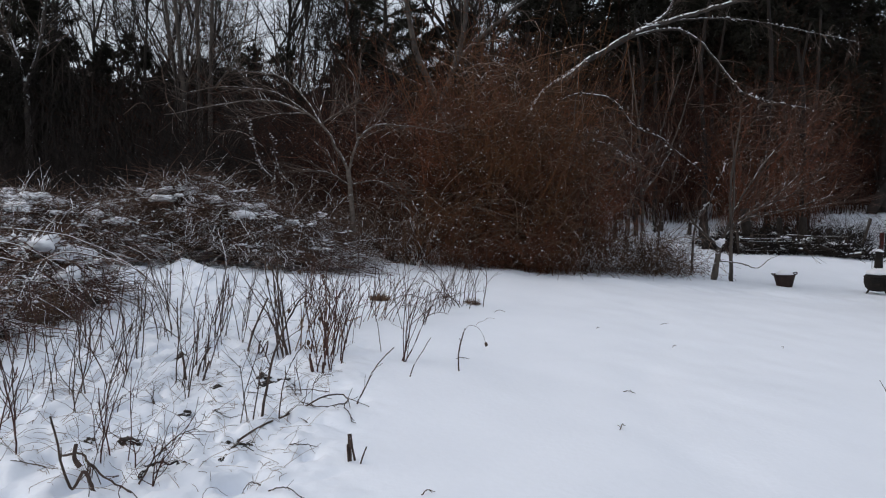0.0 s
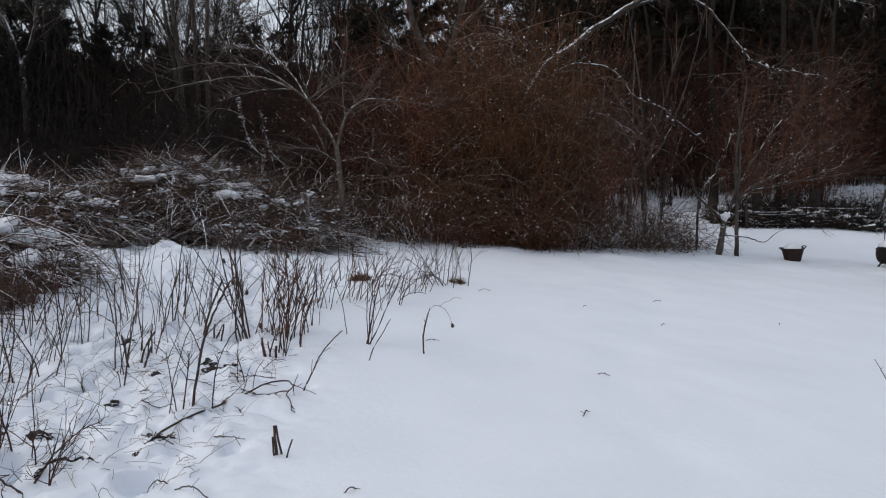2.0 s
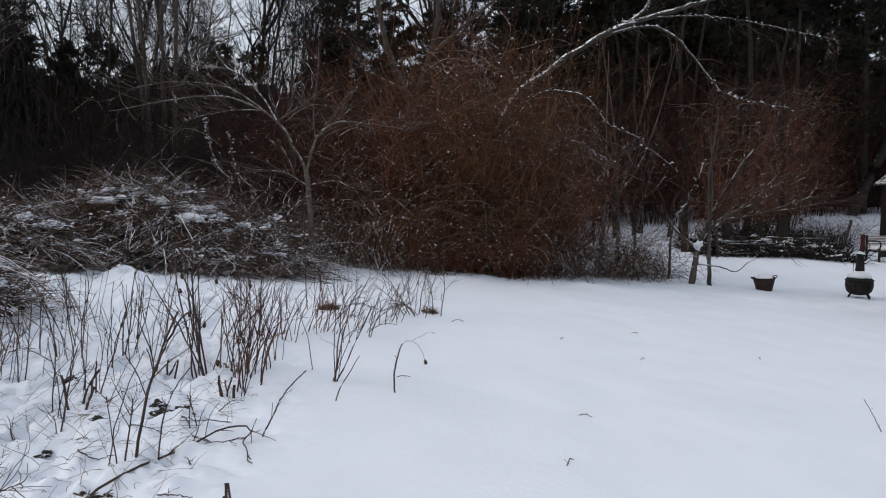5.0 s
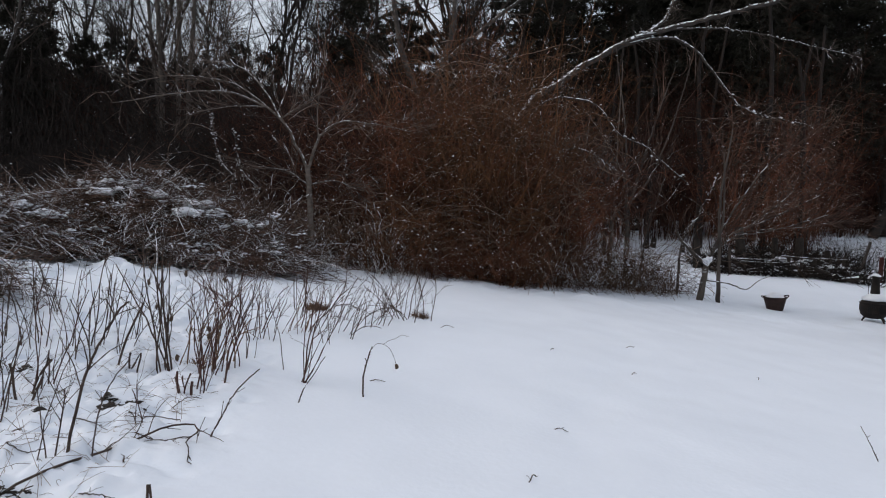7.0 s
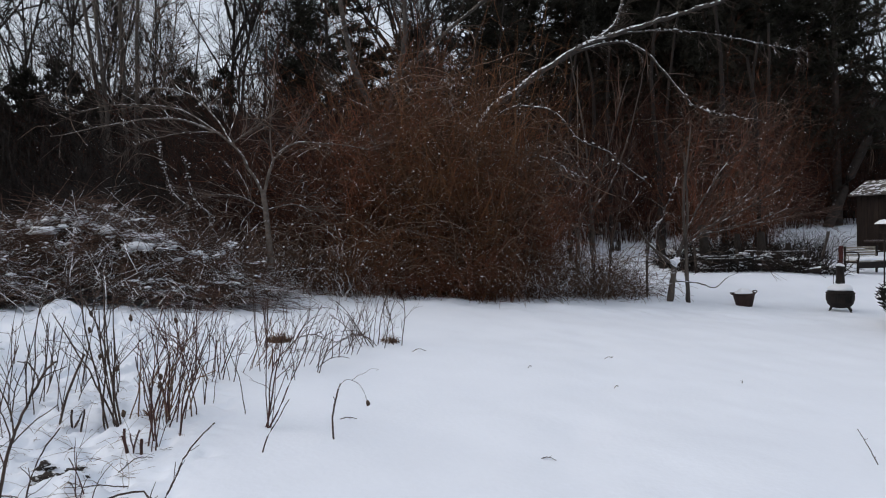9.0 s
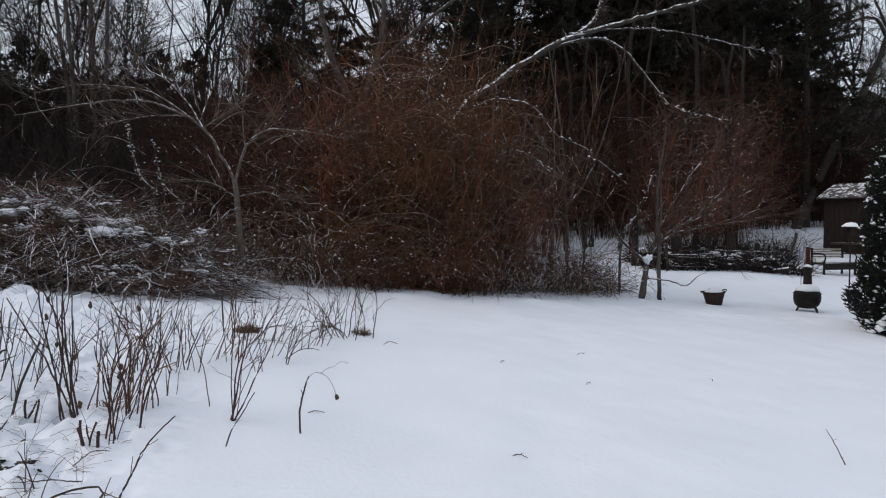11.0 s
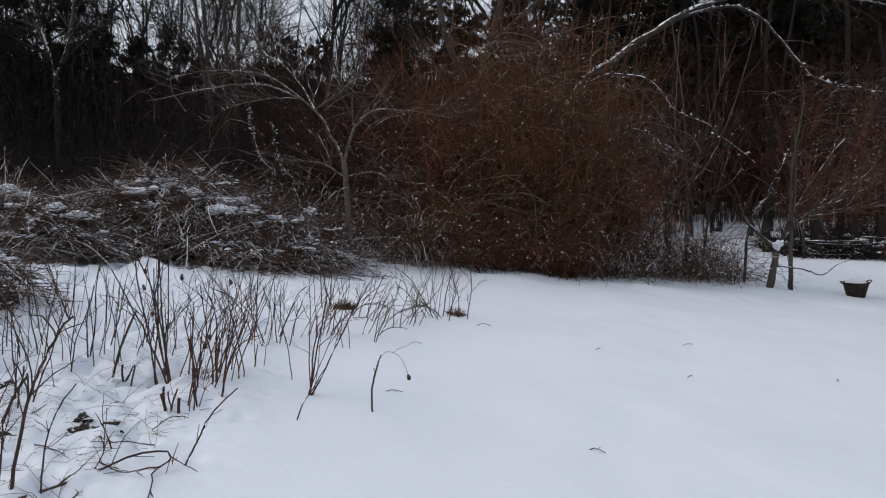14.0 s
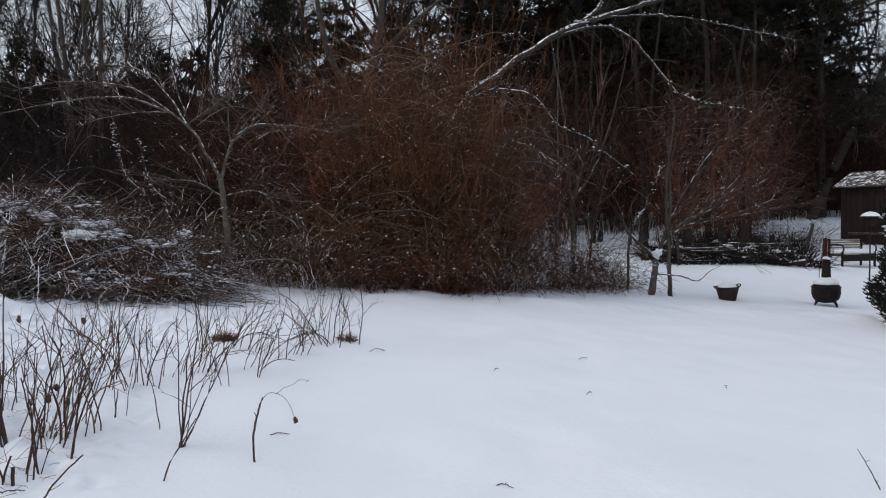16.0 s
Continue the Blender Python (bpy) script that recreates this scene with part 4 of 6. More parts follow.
def heap(rng, cx, cy, rx, ry, h, canes, label, turn=0.0, snow_lumps=60, length=1.45, r=0.007, twig_mat=None, slope=0.0, pads=0):
    """A rounded pile of arching canes over a dark core that imitates inner shade."""
    z = base_height(cx, cy)
    t = thing("brush_heap", (cx, cy, z), label, "brush heap")
    c, s = math.cos(turn), math.sin(turn)

    def top_of(u, v):
        k = max(0.0, 1 - u * u - v * v)
        return h * (1 - slope * u) * k ** 0.6 * (0.85 + 0.35 * noise.noise((u * 2.1 + cx, v * 2.1 + cy, 0.5)))

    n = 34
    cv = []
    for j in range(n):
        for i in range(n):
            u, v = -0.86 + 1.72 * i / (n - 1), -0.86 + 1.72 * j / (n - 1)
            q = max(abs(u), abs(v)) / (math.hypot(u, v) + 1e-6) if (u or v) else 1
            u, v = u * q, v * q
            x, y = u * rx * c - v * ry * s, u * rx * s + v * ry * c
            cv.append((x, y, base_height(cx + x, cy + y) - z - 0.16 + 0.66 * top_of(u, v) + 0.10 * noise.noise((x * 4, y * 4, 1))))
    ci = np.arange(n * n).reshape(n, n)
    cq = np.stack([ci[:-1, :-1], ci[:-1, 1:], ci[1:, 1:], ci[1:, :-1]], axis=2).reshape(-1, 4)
    part_mesh("core", mesh_from("core", cv, cq, M_BRUSH_CORE), t, "dark sheet inside the heap, standing in for shade under the canes")
    ang, rad = rng.rand(canes) * 6.28, np.sqrt(rng.rand(canes)) * 0.98
    u, v = rad * np.cos(ang), rad * np.sin(ang)
    x, y = u * rx * c - v * ry * s, u * rx * s + v * ry * c
    zz = np.array([base_height(cx + a, cy + b) - z + top_of(p, q) * (0.65 + 0.4 * rng.rand()) for a, b, p, q in zip(x, y, u, v)])
    az = rng.rand(canes) * 6.28
    way = np.stack([np.cos(az), np.sin(az) * 0.6, 0.18 * rng.randn(canes) + 0.22 + 0.9 * (rng.rand(canes) > 0.82) * rng.rand(canes)], 1)
    ln = length * (0.25 + 1.0 * rng.rand(canes) ** 1.5)
    start = np.stack([x, y, zz], 1) - way / np.linalg.norm(way, axis=1, keepdims=True) * ln[:, None] * 0.45
    pl = grow(rng, start, way, ln, 10, 0.085, -0.045)
    low = np.array([ground(cx + a, cy + b) - z for a, b in zip(pl[..., 0].ravel(), pl[..., 1].ravel())]).reshape(pl.shape[:2])
    pl[..., 2] = np.maximum(pl[..., 2], low + 0.01)
    part_mesh("cane_tangle", mesh_from("cane_tangle", *tubes(pl, r * (0.5 + 0.55 * rng.rand(canes) ** 2), 0.0025, 3), M_CANE_SNOWY), t, "tangled arching canes carrying snow", "stuff")
    s2, w2, k2, f2 = sprout(rng, pl, int(canes * 0.9), 0.1, 1.0, 0.6, 0.3)
    tw = grow(rng, s2, w2, 0.10 + 0.32 * rng.rand(int(canes * 0.9)), 5, 0.14, -0.02)
    part_mesh("twig_tangle", mesh_from("twig_tangle", *tubes(tw, 0.0034, 0.0022, 3), twig_mat or M_TWIG_BROWN), t, "", "stuff")
    big = rng.choice(np.nonzero(way[:, 2] < 0.45)[0], canes // 45, False)
    pb = grow(rng, start[big] + np.array([0, 0, 0.06]), way[big], ln[big] * 1.25 + 0.4, 14, 0.06, -0.07)
    lowb = np.array([ground(cx + a, cy + b) - z for a, b in zip(pb[..., 0].ravel(), pb[..., 1].ravel())]).reshape(pb.shape[:2])
    pb[..., 2] = np.maximum(pb[..., 2], lowb + 0.01)
    part_mesh("long_cane", mesh_from("long_cane", *tubes(pb, r * (0.7 + 0.5 * rng.rand(len(big))), 0.003, 5), M_CANE_WHITE), t, "thicker canes lined with snow", "stuff")
    s4, w4, k4, f4 = sprout(rng, pl, int(canes * 0.35), 0.1, 1.0, 0.5)
    part_mesh("caught_snow", mesh_from("caught_snow", *flecks(rng, s4, 0.006, 0.026, 0.7), M_SNOW_BIT, True), t, "small white lumps of caught snow", "stuff")
    pts = []
    for _ in range(snow_lumps):
        k = rng.randint(canes)
        aa, sp = rng.rand() * 6.28, 0.08 + 0.22 * rng.rand() ** 2
        for _ in range(rng.randint(14, 50)):
            q = rng.randn() * sp
            pts.append((x[k] + q * math.cos(aa) + rng.randn() * 0.03, y[k] + q * math.sin(aa) * 0.6 + rng.randn() * 0.04, zz[k] + 0.05 + rng.randn() * 0.02))
    part_mesh("snow_pad", mesh_from("snow_pad", *flecks(rng, pts, 0.014, 0.055, 0.55), M_SNOW_BIT, True), t, "pads of snow on the tangle", "stuff")
    if pads:
        pieces = []
        for _ in range(pads):
            u, v = -0.75 + 1.3 * rng.rand(), -0.55 + 0.75 * rng.rand()
            px, py = u * rx * c - v * ry * s, u * rx * s + v * ry * c
            pieces.append(snow_blob(rng, (px, py, base_height(cx + px, cy + py) - z + top_of(u, v) * 0.93), 0.05 + 0.15 * rng.rand() ** 2))
        part_mesh("snow_cushion", mesh_from("snow_cushion", *joined(pieces), M_SNOW_BIT, True), t, "thick cushions of snow lying on the canes", "stuff")
    return t


rng = np.random.RandomState(41)
heap(rng, -3.75, 11.9, 2.45, 1.35, 1.50, 4400, "snow-dusted heap of tangled brambles beside the thicket", -0.1, 45, slope=0.32, pads=26)
heap(rng, -5.9, 10.7, 1.7, 1.3, 1.0, 2800, "snow-covered bramble heap with arching canes", 0.2, 80, pads=40)
heap(rng, -8.6, 11.6, 2.6, 1.8, 1.25, 2200, "snow-covered bramble heap further along the yard", 0.0, 90, r=0.009, pads=20)
heap(rng, -4.35, 7.1, 0.95, 1.0, 0.72, 750, "near heap of snowy arching canes over brown dead brush", 0.3, 40, r=0.008, twig_mat=M_STRAW, length=1.2, pads=16)
heap(rng, -4.05, 5.3, 0.6, 0.7, 0.45, 500, "near clump of bent brown canes under snow", 0.0, 40, r=0.006, twig_mat=M_STRAW)

# ---- dead stems standing in the snow ----
def stem_mesh(rng, h, r, lean, curl=0.05, n=9, arch=0.0, twigs=0, twig_len=0.15, tip=0.55):
    p = grow(rng, [(0, 0, -0.06)], [(lean[0], lean[1], 1)], h + 0.06, n, curl, -arch)
    pieces = [tubes(p, r, r * tip, 6)]
    if twigs:
        st, way, k, f = sprout(rng, p, twigs, 0.3, 0.98, 0.6, 0.2)
        tw = grow(rng, st, way, twig_len * 1.25 * (0.4 + rng.rand(twigs)), 6, 0.14, 0.06)
        pieces.append(tubes(tw, r * 0.5, r * 0.28, 4))
        st, way, k, f = sprout(rng, tw, twigs * 2, 0.2, 0.95, 0.6, 0.2)
        pieces.append(tubes(grow(rng, st, way, twig_len * 0.5 * (0.4 + rng.rand(twigs * 2)), 4, 0.15, 0.05), r * 0.32, r * 0.2, 3))
    return joined(pieces)


def clump(rng, x, y, count, h, spread, lean, material, label, r=0.006, twigs=2, curl=0.06, vary=0.5, group="dead stems in the snow", category="dead plant", tip=0.55, twig_len=0.15, arch=0.0, sway=1.0):
    """A clump of upright dead stems, each one a part."""
    z = ground(x, y)
    t = thing("dead_plant", (x, y, z), label, category, group)
    for i in range(count if count < 4 else int(count * 1.35)):
        dx, dy = rng.randn() * spread, rng.randn() * spread
        ln = (lean[0] + rng.randn() * 0.17 * sway, lean[1] + rng.randn() * 0.15 * sway)
        hh = h * (1.14 if h > 0.4 else 1.0) * (1 - vary * rng.rand())
        me = mesh_from("stem", *stem_mesh(rng, hh, r * (0.52 + 0.6 * rng.rand()), ln, curl * 1.3, arch=arch * rng.rand() * 2, twigs=int(twigs * (0.25 + 1.0 * rng.rand())), tip=tip, twig_len=twig_len), material, True)
        ob = part_mesh("stem", me, t)
        ob.location = (dx, dy, ground(x + dx, y + dy) - z)
    return t


rng = np.random.RandomState(51)
LR, LD, LT = "clump of thin red-brown dead stems standing in snow", "dark bare dead stems poking out of snow", "bunch of tan dried stalks standing in snow"
clump(rng, -1.98, 6.0, 9, 0.72, 0.10, (0.05, 0), M_STEM_DARK, LD, twigs=3)
clump(rng, -2.5, 5.95, 7, 0.66, 0.13, (0.0, 0), M_STEM_DARK, LD, twigs=3)
clump(rng, -2.95, 5.6, 7, 0.62, 0.16, (0.1, 0), M_STEM_RED, LR, twigs=4)
clump(rng, -1.63, 5.65, 1, 0.44, 0.0, (-0.05, 0), M_STEM_DARK, "single dark cut stem in snow", r=0.008, twigs=0, vary=0, tip=0.9)
clump(rng, -1.48, 5.6, 3, 0.17, 0.035, (0.05, 0), M_STEM_DARK, "short cut stem stubs in snow", r=0.008, twigs=0, tip=0.95, sway=0.45)
clump(rng, -1.76, 4.86, 4, 0.26, 0.08, (0.1, 0), M_STEM_DARK, "short cut dark stubs in snow", r=0.008, twigs=0, tip=0.95, sway=0.45)
clump(rng, -1.30, 5.83, 6, 1.00, 0.07, (-0.22, 0.02), M_STEM_DARK, "tall dark leaning dead stems with withered leaf scraps", r=0.009, twigs=4, vary=0.35, twig_len=0.28, sway=0.45)
clump(rng, -0.93, 5.14, 4, 0.16, 0.03, (0.05, 0), M_STEM_RED, "thick cut red-brown stubs in snow", r=0.009, twigs=0, tip=0.95, sway=0.45)
clump(rng, -0.90, 5.24, 5, 0.52, 0.07, (-0.05, 0.05), M_STEM_RED, LR, r=0.006, twigs=2)
clump(rng, -1.12, 6.0, 14, 0.46, 0.11, (0.18, 0), M_STEM_TAN, LT, r=0.006, twigs=1, arch=0.07, vary=0.45)
clump(rng, -1.05, 5.85, 8, 0.74, 0.12, (0.06, 0), M_STEM_RED, LR, r=0.0065, twigs=4, twig_len=0.25, curl=0.08)
clump(rng, -1.35, 6.6, 6, 0.72, 0.12, (0.35, 0), M_STEM_TAN, "long thin tan stalks arching over the snow", r=0.004, twigs=1, arch=0.10)
clump(rng, -1.2, 6.9, 6, 0.62, 0.15, (0.15, 0), M_STEM_DARK, LD, r=0.005, twigs=2)
clump(rng, -0.2, 7.7, 4, 0.5, 0.1, (0.35, 0), M_STEM_DARK, "arching dark canes bent over the snow", r=0.005, twigs=3, arch=0.15)
for x, y, n_, h_, l_ in [(-1.25, 7.3, 5, 0.75, 0.0), (-0.95, 6.9, 5, 0.72, 0.05), (-0.62, 7.5, 5, 0.68, 0.15), (-0.25, 8.1, 4, 0.62, 0.2), (0.12, 8.7, 4, 0.55, 0.1), (-0.85, 8.2, 4, 0.6, 0.1), (-1.5, 7.6, 5, 0.65, 0.0), (-0.05, 7.3, 2, 0.6, 0.25)]:
    clump(rng, x, y, n_, h_, 0.09, (l_, 0), M_STEM_RED if n_ % 2 else M_STEM_DARK, LR if n_ % 2 else LD, r=0.0052, twigs=3, twig_len=0.26, arch=0.02)
clump(rng, -0.84, 5.5, 2, 0.55, 0.04, (0.42, 0.1), M_STEM_RED, "leaning red-brown dead stems in snow", r=0.007, twigs=2, vary=0.2)
clump(rng, -1.06, 7.2, 8, 0.58, 0.13, (0.22, 0), M_STEM_RED, LR, r=0.006, twigs=3, arch=0.07)
clump(rng, -0.75, 7.5, 6, 0.48, 0.10, (0.25, 0), M_STEM_TAN, LT, r=0.005, twigs=1, arch=0.07)
clump(rng, -0.88, 6.27, 3, 0.36, 0.05, (0.1, 0), M_STEM_DARK, LD, r=0.006, twigs=1)
clump(rng, -0.52, 6.09, 1, 0.55, 0, (-0.02, 0), M_STEM_DARK, "single thin dark dead stem in snow", r=0.006, twigs=1, vary=0)
clump(rng, -0.30, 5.78, 5, 0.62, 0.012, (0.28, 0.1), M_STEM_RED, "fan of slender red-brown shoots in snow", r=0.006, twigs=3, vary=0.25, twig_len=0.2)
clump(rng, -0.23, 5.23, 1, 0.36, 0, (0.08, 0), M_STEM_DARK, "single kinked dark stem in snow", r=0.006, twigs=0, vary=0, curl=0.10)
clump(rng, -1.00, 8.72, 1, 1.35, 0, (0.0, 0), M_STEM_DARK, "tall single thin dead stem in snow", r=0.010, twigs=2, vary=0, curl=0.02)
clump(rng, -0.35, 7.1, 2, 0.78, 0.02, (0.10, 0), M_STEM_DARK, LD, r=0.006, twigs=3, vary=0.3)
clump(rng, -0.50, 8.4, 7, 0.55, 0.10, (0.45, 0), M_STEM_DARK, "arching dark canes bent over the snow", r=0.006, twigs=3, curl=0.10, twig_len=0.25, arch=0.15)
clump(rng, 0.0, 8.3, 5, 0.55, 0.12, (0.30, 0), M_STEM_DARK, "arching dark canes bent over the snow", r=0.006, twigs=4, curl=0.10, twig_len=0.25, arch=0.15)
clump(rng, 0.40, 8.9, 6, 0.62, 0.08, (0.05, 0), M_STEM_DARK, LD, r=0.006, twigs=4, twig_len=0.25)
clump(rng, 0.30, 8.75, 5, 0.62, 0.06, (-0.45, 0), M_STEM_DARK, "arching dark canes bent over the snow", r=0.006, twigs=3, twig_len=0.2, arch=0.16)
clump(rng, -0.95, 4.5, 2, 0.28, 0.05, (0.0, 0), M_STEM_RED, LR, r=0.004, twigs=1)
clump(rng, -0.64, 4.52, 1, 0.12, 0, (0.3, 0), M_STEM_DARK, "short stem stub in snow", r=0.006, twigs=0, vary=0)
clump(rng, -0.46, 3.52, 4, 0.17, 0.025, (0.0, 0), M_STEM_DARK, "small group of dark twig stubs in snow", r=0.007, twigs=1, tip=0.8, twig_len=0.06, sway=0.45)
for x, y, n_, h_, m_ in [(-3.17, 5.0, 6, 0.6, M_STEM_RED), (-2.35, 3.9, 4, 0.6, M_STEM_DARK), (-2.35, 4.4, 5, 0.62, M_STEM_DARK), (-2.04, 3.85, 3, 0.5, M_STEM_DARK),
                         (-2.18, 4.6, 5, 0.6, M_STEM_DARK), (-1.88, 4.37, 3, 0.2, M_STEM_DARK), (-1.73, 4.6, 4, 0.66, M_STEM_DARK), (-1.8, 5.05, 4, 0.6, M_STEM_RED),
                         (-2.0, 6.5, 6, 0.7, M_STEM_DARK), (-1.6, 6.3, 4, 0.6, M_STEM_DARK), (-2.2, 3.35, 3, 0.55, M_STEM_RED), (-1.66, 3.02, 2, 0.34, M_STEM_DARK),
                         (-1.70, 3.35, 4, 0.42, M_STEM_RED), (-1.40, 3.12, 4, 0.20, M_STEM_RED), (-1.25, 3.9, 3, 0.55, M_STEM_DARK), (-2.7, 4.3, 6, 0.65, M_STEM_RED), (-2.7, 5.2, 6, 0.6, M_STEM_RED), (-2.35, 5.3, 4, 0.62, M_STEM_DARK), (-3.3, 6.2, 8, 0.7, M_STEM_RED), (-2.9, 7.0, 7, 0.7, M_STEM_DARK)]:
    clump(rng, x, y, n_, h_, 0.09, (0.08, 0), m_, LR if m_ is M_STEM_RED else LD, r=0.005, twigs=4, twig_len=0.2)


def strand(name, label, category, points, r0, r1, material, twigs=0, twig_len=0.2, seed=1, rough=0.25):
    """A single bent branch or stem through a few points given above the snow."""
    rg = np.random.RandomState(seed)
    x0, y0 = points[0][0], points[0][1]
    z0 = ground(x0, y0)
    pts = [(x - x0, y - y0, ground(x, y) + h - z0) for x, y, h in points]
    t = thing(name, (x0, y0, z0), label, category)
    p = bent(pts, 22)
    p[:, 1:] += rg.randn(*p[:, 1:].shape) * r0 * rough
    part_mesh("stem", mesh_from("stem", *tubes(p, r0, r1, 6), material, True), t)
    if twigs:
        st, way, k, f = sprout(rg, p, twigs, 0.2, 0.95, 0.6, 0.2)
        tw = grow(rg, st, way, twig_len * (0.4 + rg.rand(twigs)), 6, 0.15, 0.0)
        part_mesh("side_shoot", mesh_from("side_shoot", *tubes(tw, r0 * 0.4, r1 * 0.6, 4), material), t, "", "stuff")
    return t


strand("fallen_branch", "thin dark fallen branch lying on the snow", "branch", [(-1.16, 3.45, 0.01), (-1.08, 3.75, 0.03), (-0.97, 4.12, 0.05), (-0.80, 4.38, 0.06), (-0.67, 4.50, 0.06), (-0.61, 4.48, 0.04), (-0.62, 4.36, 0.02), (-0.58, 4.22, 0.01), (-0.52, 4.10, 0.01)], 0.0075, 0.0025, M_STEM_DARK, 14, 0.20, 3, 0.55)
broken = strand("broken_stick", "thick broken forked stick standing in snow", "stick", [(-1.56, 2.96, -0.03), (-1.62, 2.98, 0.09), (-1.70, 3.0, 0.16), (-1.79, 3.02, 0.30)], 0.010, 0.005, M_STEM_DARK, 2, 0.10, 11, 0.2)
part_mesh("stub", mesh_from("stub", *tubes(bent([(-0.08, 0.02, 0.10), (-0.11, 0.03, 0.14), (-0.10, 0.03, 0.20)], 8), 0.012, 0.009, 6), M_STEM_DARK, True), broken)
strand("fallen_branch", "long thin dark branch lying over trampled snow", "branch", [(-1.85, 3.22, 0.05), (-1.72, 3.15, 0.06), (-1.57, 3.06, 0.05), (-1.42, 3.0, 0.02)], 0.006, 0.004, M_STEM_DARK, 6, 0.14, 12, 0.5)
strand("fallen_branch", "twiggy dark branch propped on the snow", "branch", [(-1.43, 3.10, 0.0), (-1.38, 3.2, 0.08), (-1.30, 3.25, 0.15), (-1.22, 3.28, 0.19)], 0.005, 0.002, M_STEM_DARK, 16, 0.16, 13, 0.5)
strand("fallen_branch", "dark rotted stick half sunk in snow", "branch", [(-1.44, 3.12, 0.01), (-1.40, 3.2, 0.035), (-1.33, 3.26, 0.03), (-1.26, 3.29, 0.0)], 0.009, 0.006, M_SOIL, 5, 0.06, 14, 0.6)
strand("fallen_branch", "dark rotted branch end lying on snow", "branch", [(-1.14, 3.44, 0.0), (-1.10, 3.55, 0.02), (-1.04, 3.66, 0.02)], 0.009, 0.005, M_SOIL, 6, 0.08, 15, 0.5)
strand("dead_plant", "slender leaning dark stem with a forked tip", "dead plant", [(-0.57, 4.50, -0.03), (-0.50, 4.51, 0.12), (-0.43, 4.52, 0.25), (-0.31, 4.55, 0.39)], 0.0055, 0.003, M_STEM_DARK, 3, 0.08, 4)
strand("dead_plant", "tall leaning dark stem with thin side shoots", "dead plant", [(-1.08, 4.0, -0.03), (-1.02, 4.02, 0.32), (-0.96, 4.03, 0.55), (-0.87, 4.05, 0.76), (-0.82, 4.06, 0.80)], 0.0085, 0.004, M_STEM_DARK, 6, 0.25, 6)
strand("dead_plant", "thin curved dark stem beside a taller one", "dead plant", [(-0.99, 4.06, -0.02), (-0.96, 4.06, 0.25), (-0.90, 4.06, 0.42), (-0.82, 4.07, 0.52)], 0.0045, 0.0025, M_STEM_DARK, 3, 0.12, 7)
L_ARC = "long arching cane lined with snow, bent over the near heap"
r3 = np.random.RandomState(65)
for k, pts in enumerate([
        [(-5.0, 6.5, 0.0), (-4.58, 6.40, 0.70), (-3.83, 6.36, 0.81), (-3.28, 6.36, 0.74), (-2.94, 6.36, 0.58), (-2.63, 6.36, 0.33), (-2.42, 6.36, 0.0)],
        [(-4.45, 6.1, 0.0), (-4.04, 6.0, 0.53), (-3.65, 6.0, 0.64), (-3.34, 6.0, 0.66), (-3.0, 6.0, 0.66), (-2.76, 6.0, 0.59), (-2.53, 6.0, 0.42), (-2.30, 6.0, 0.0)]]
        + [[(a, b, 0.0), (a + 0.35, b, h), (a + 0.9 * q, b - 0.05, h * 1.25), (a + 1.4 * q, b - 0.1, h * 0.9), (a + 1.75 * q, b - 0.1, h * 0.2)]
           for a, b, h, q in ((-5.1 + 1.0 * r3.rand(), 5.7 + 1.5 * r3.rand(), 0.30 + 0.40 * r3.rand(), 0.7 + 0.5 * r3.rand()) for _ in range(11))]):
    strand("arching_cane", L_ARC, "branch", pts, 0.0085 if k < 2 else 0.006, 0.004, M_CANE_WHITE if k % 3 != 2 else M_STEM_RED, 6, 0.25, 300 + k, 0.4)["group"] = "arching canes over the near heap"
seed_stem = strand("seed_stem", "single knotty dead stem with a thin arched tendril and seed head", "dead plant", [(0.18, 5.53, -0.04), (0.175, 5.53, 0.14), (0.20, 5.54, 0.28), (0.225, 5.54, 0.36)], 0.0065, 0.005, M_STEM_DARK, 3, 0.03, 5)
tp = bent([(0.045, 0.01, 0.35), (0.09, 0.02, 0.385), (0.16, 0.02, 0.36), (0.20, 0.02, 0.30), (0.22, 0.02, 0.24)], 16)
tp2 = bent([(0.12, 0.02, 0.375), (0.18, 0.06, 0.41), (0.26, 0.08, 0.44), (0.30, 0.08, 0.43)], 14)
part_mesh("tendril", mesh_from("tendril", *joined([tubes(tp, 0.0022, 0.0016, 4), tubes(tp2 + np.random.RandomState(3).randn(1, 14, 3) * 0.004, 0.0018, 0.0012, 4)]), M_STEM_DARK, True), seed_stem)
bm = bmesh.new()
bmesh.ops.create_icosphere(bm, subdivisions=2, radius=0.014)
for v in bm.verts:
    v.co.z *= 1.4
    v.co *= 1 + 0.5 * noise.noise(v.co * 60)
part("seed_head", bm, M_LEAF_DEAD, seed_stem, "dark withered seed head").location = (0.225, 0.02, 0.225)
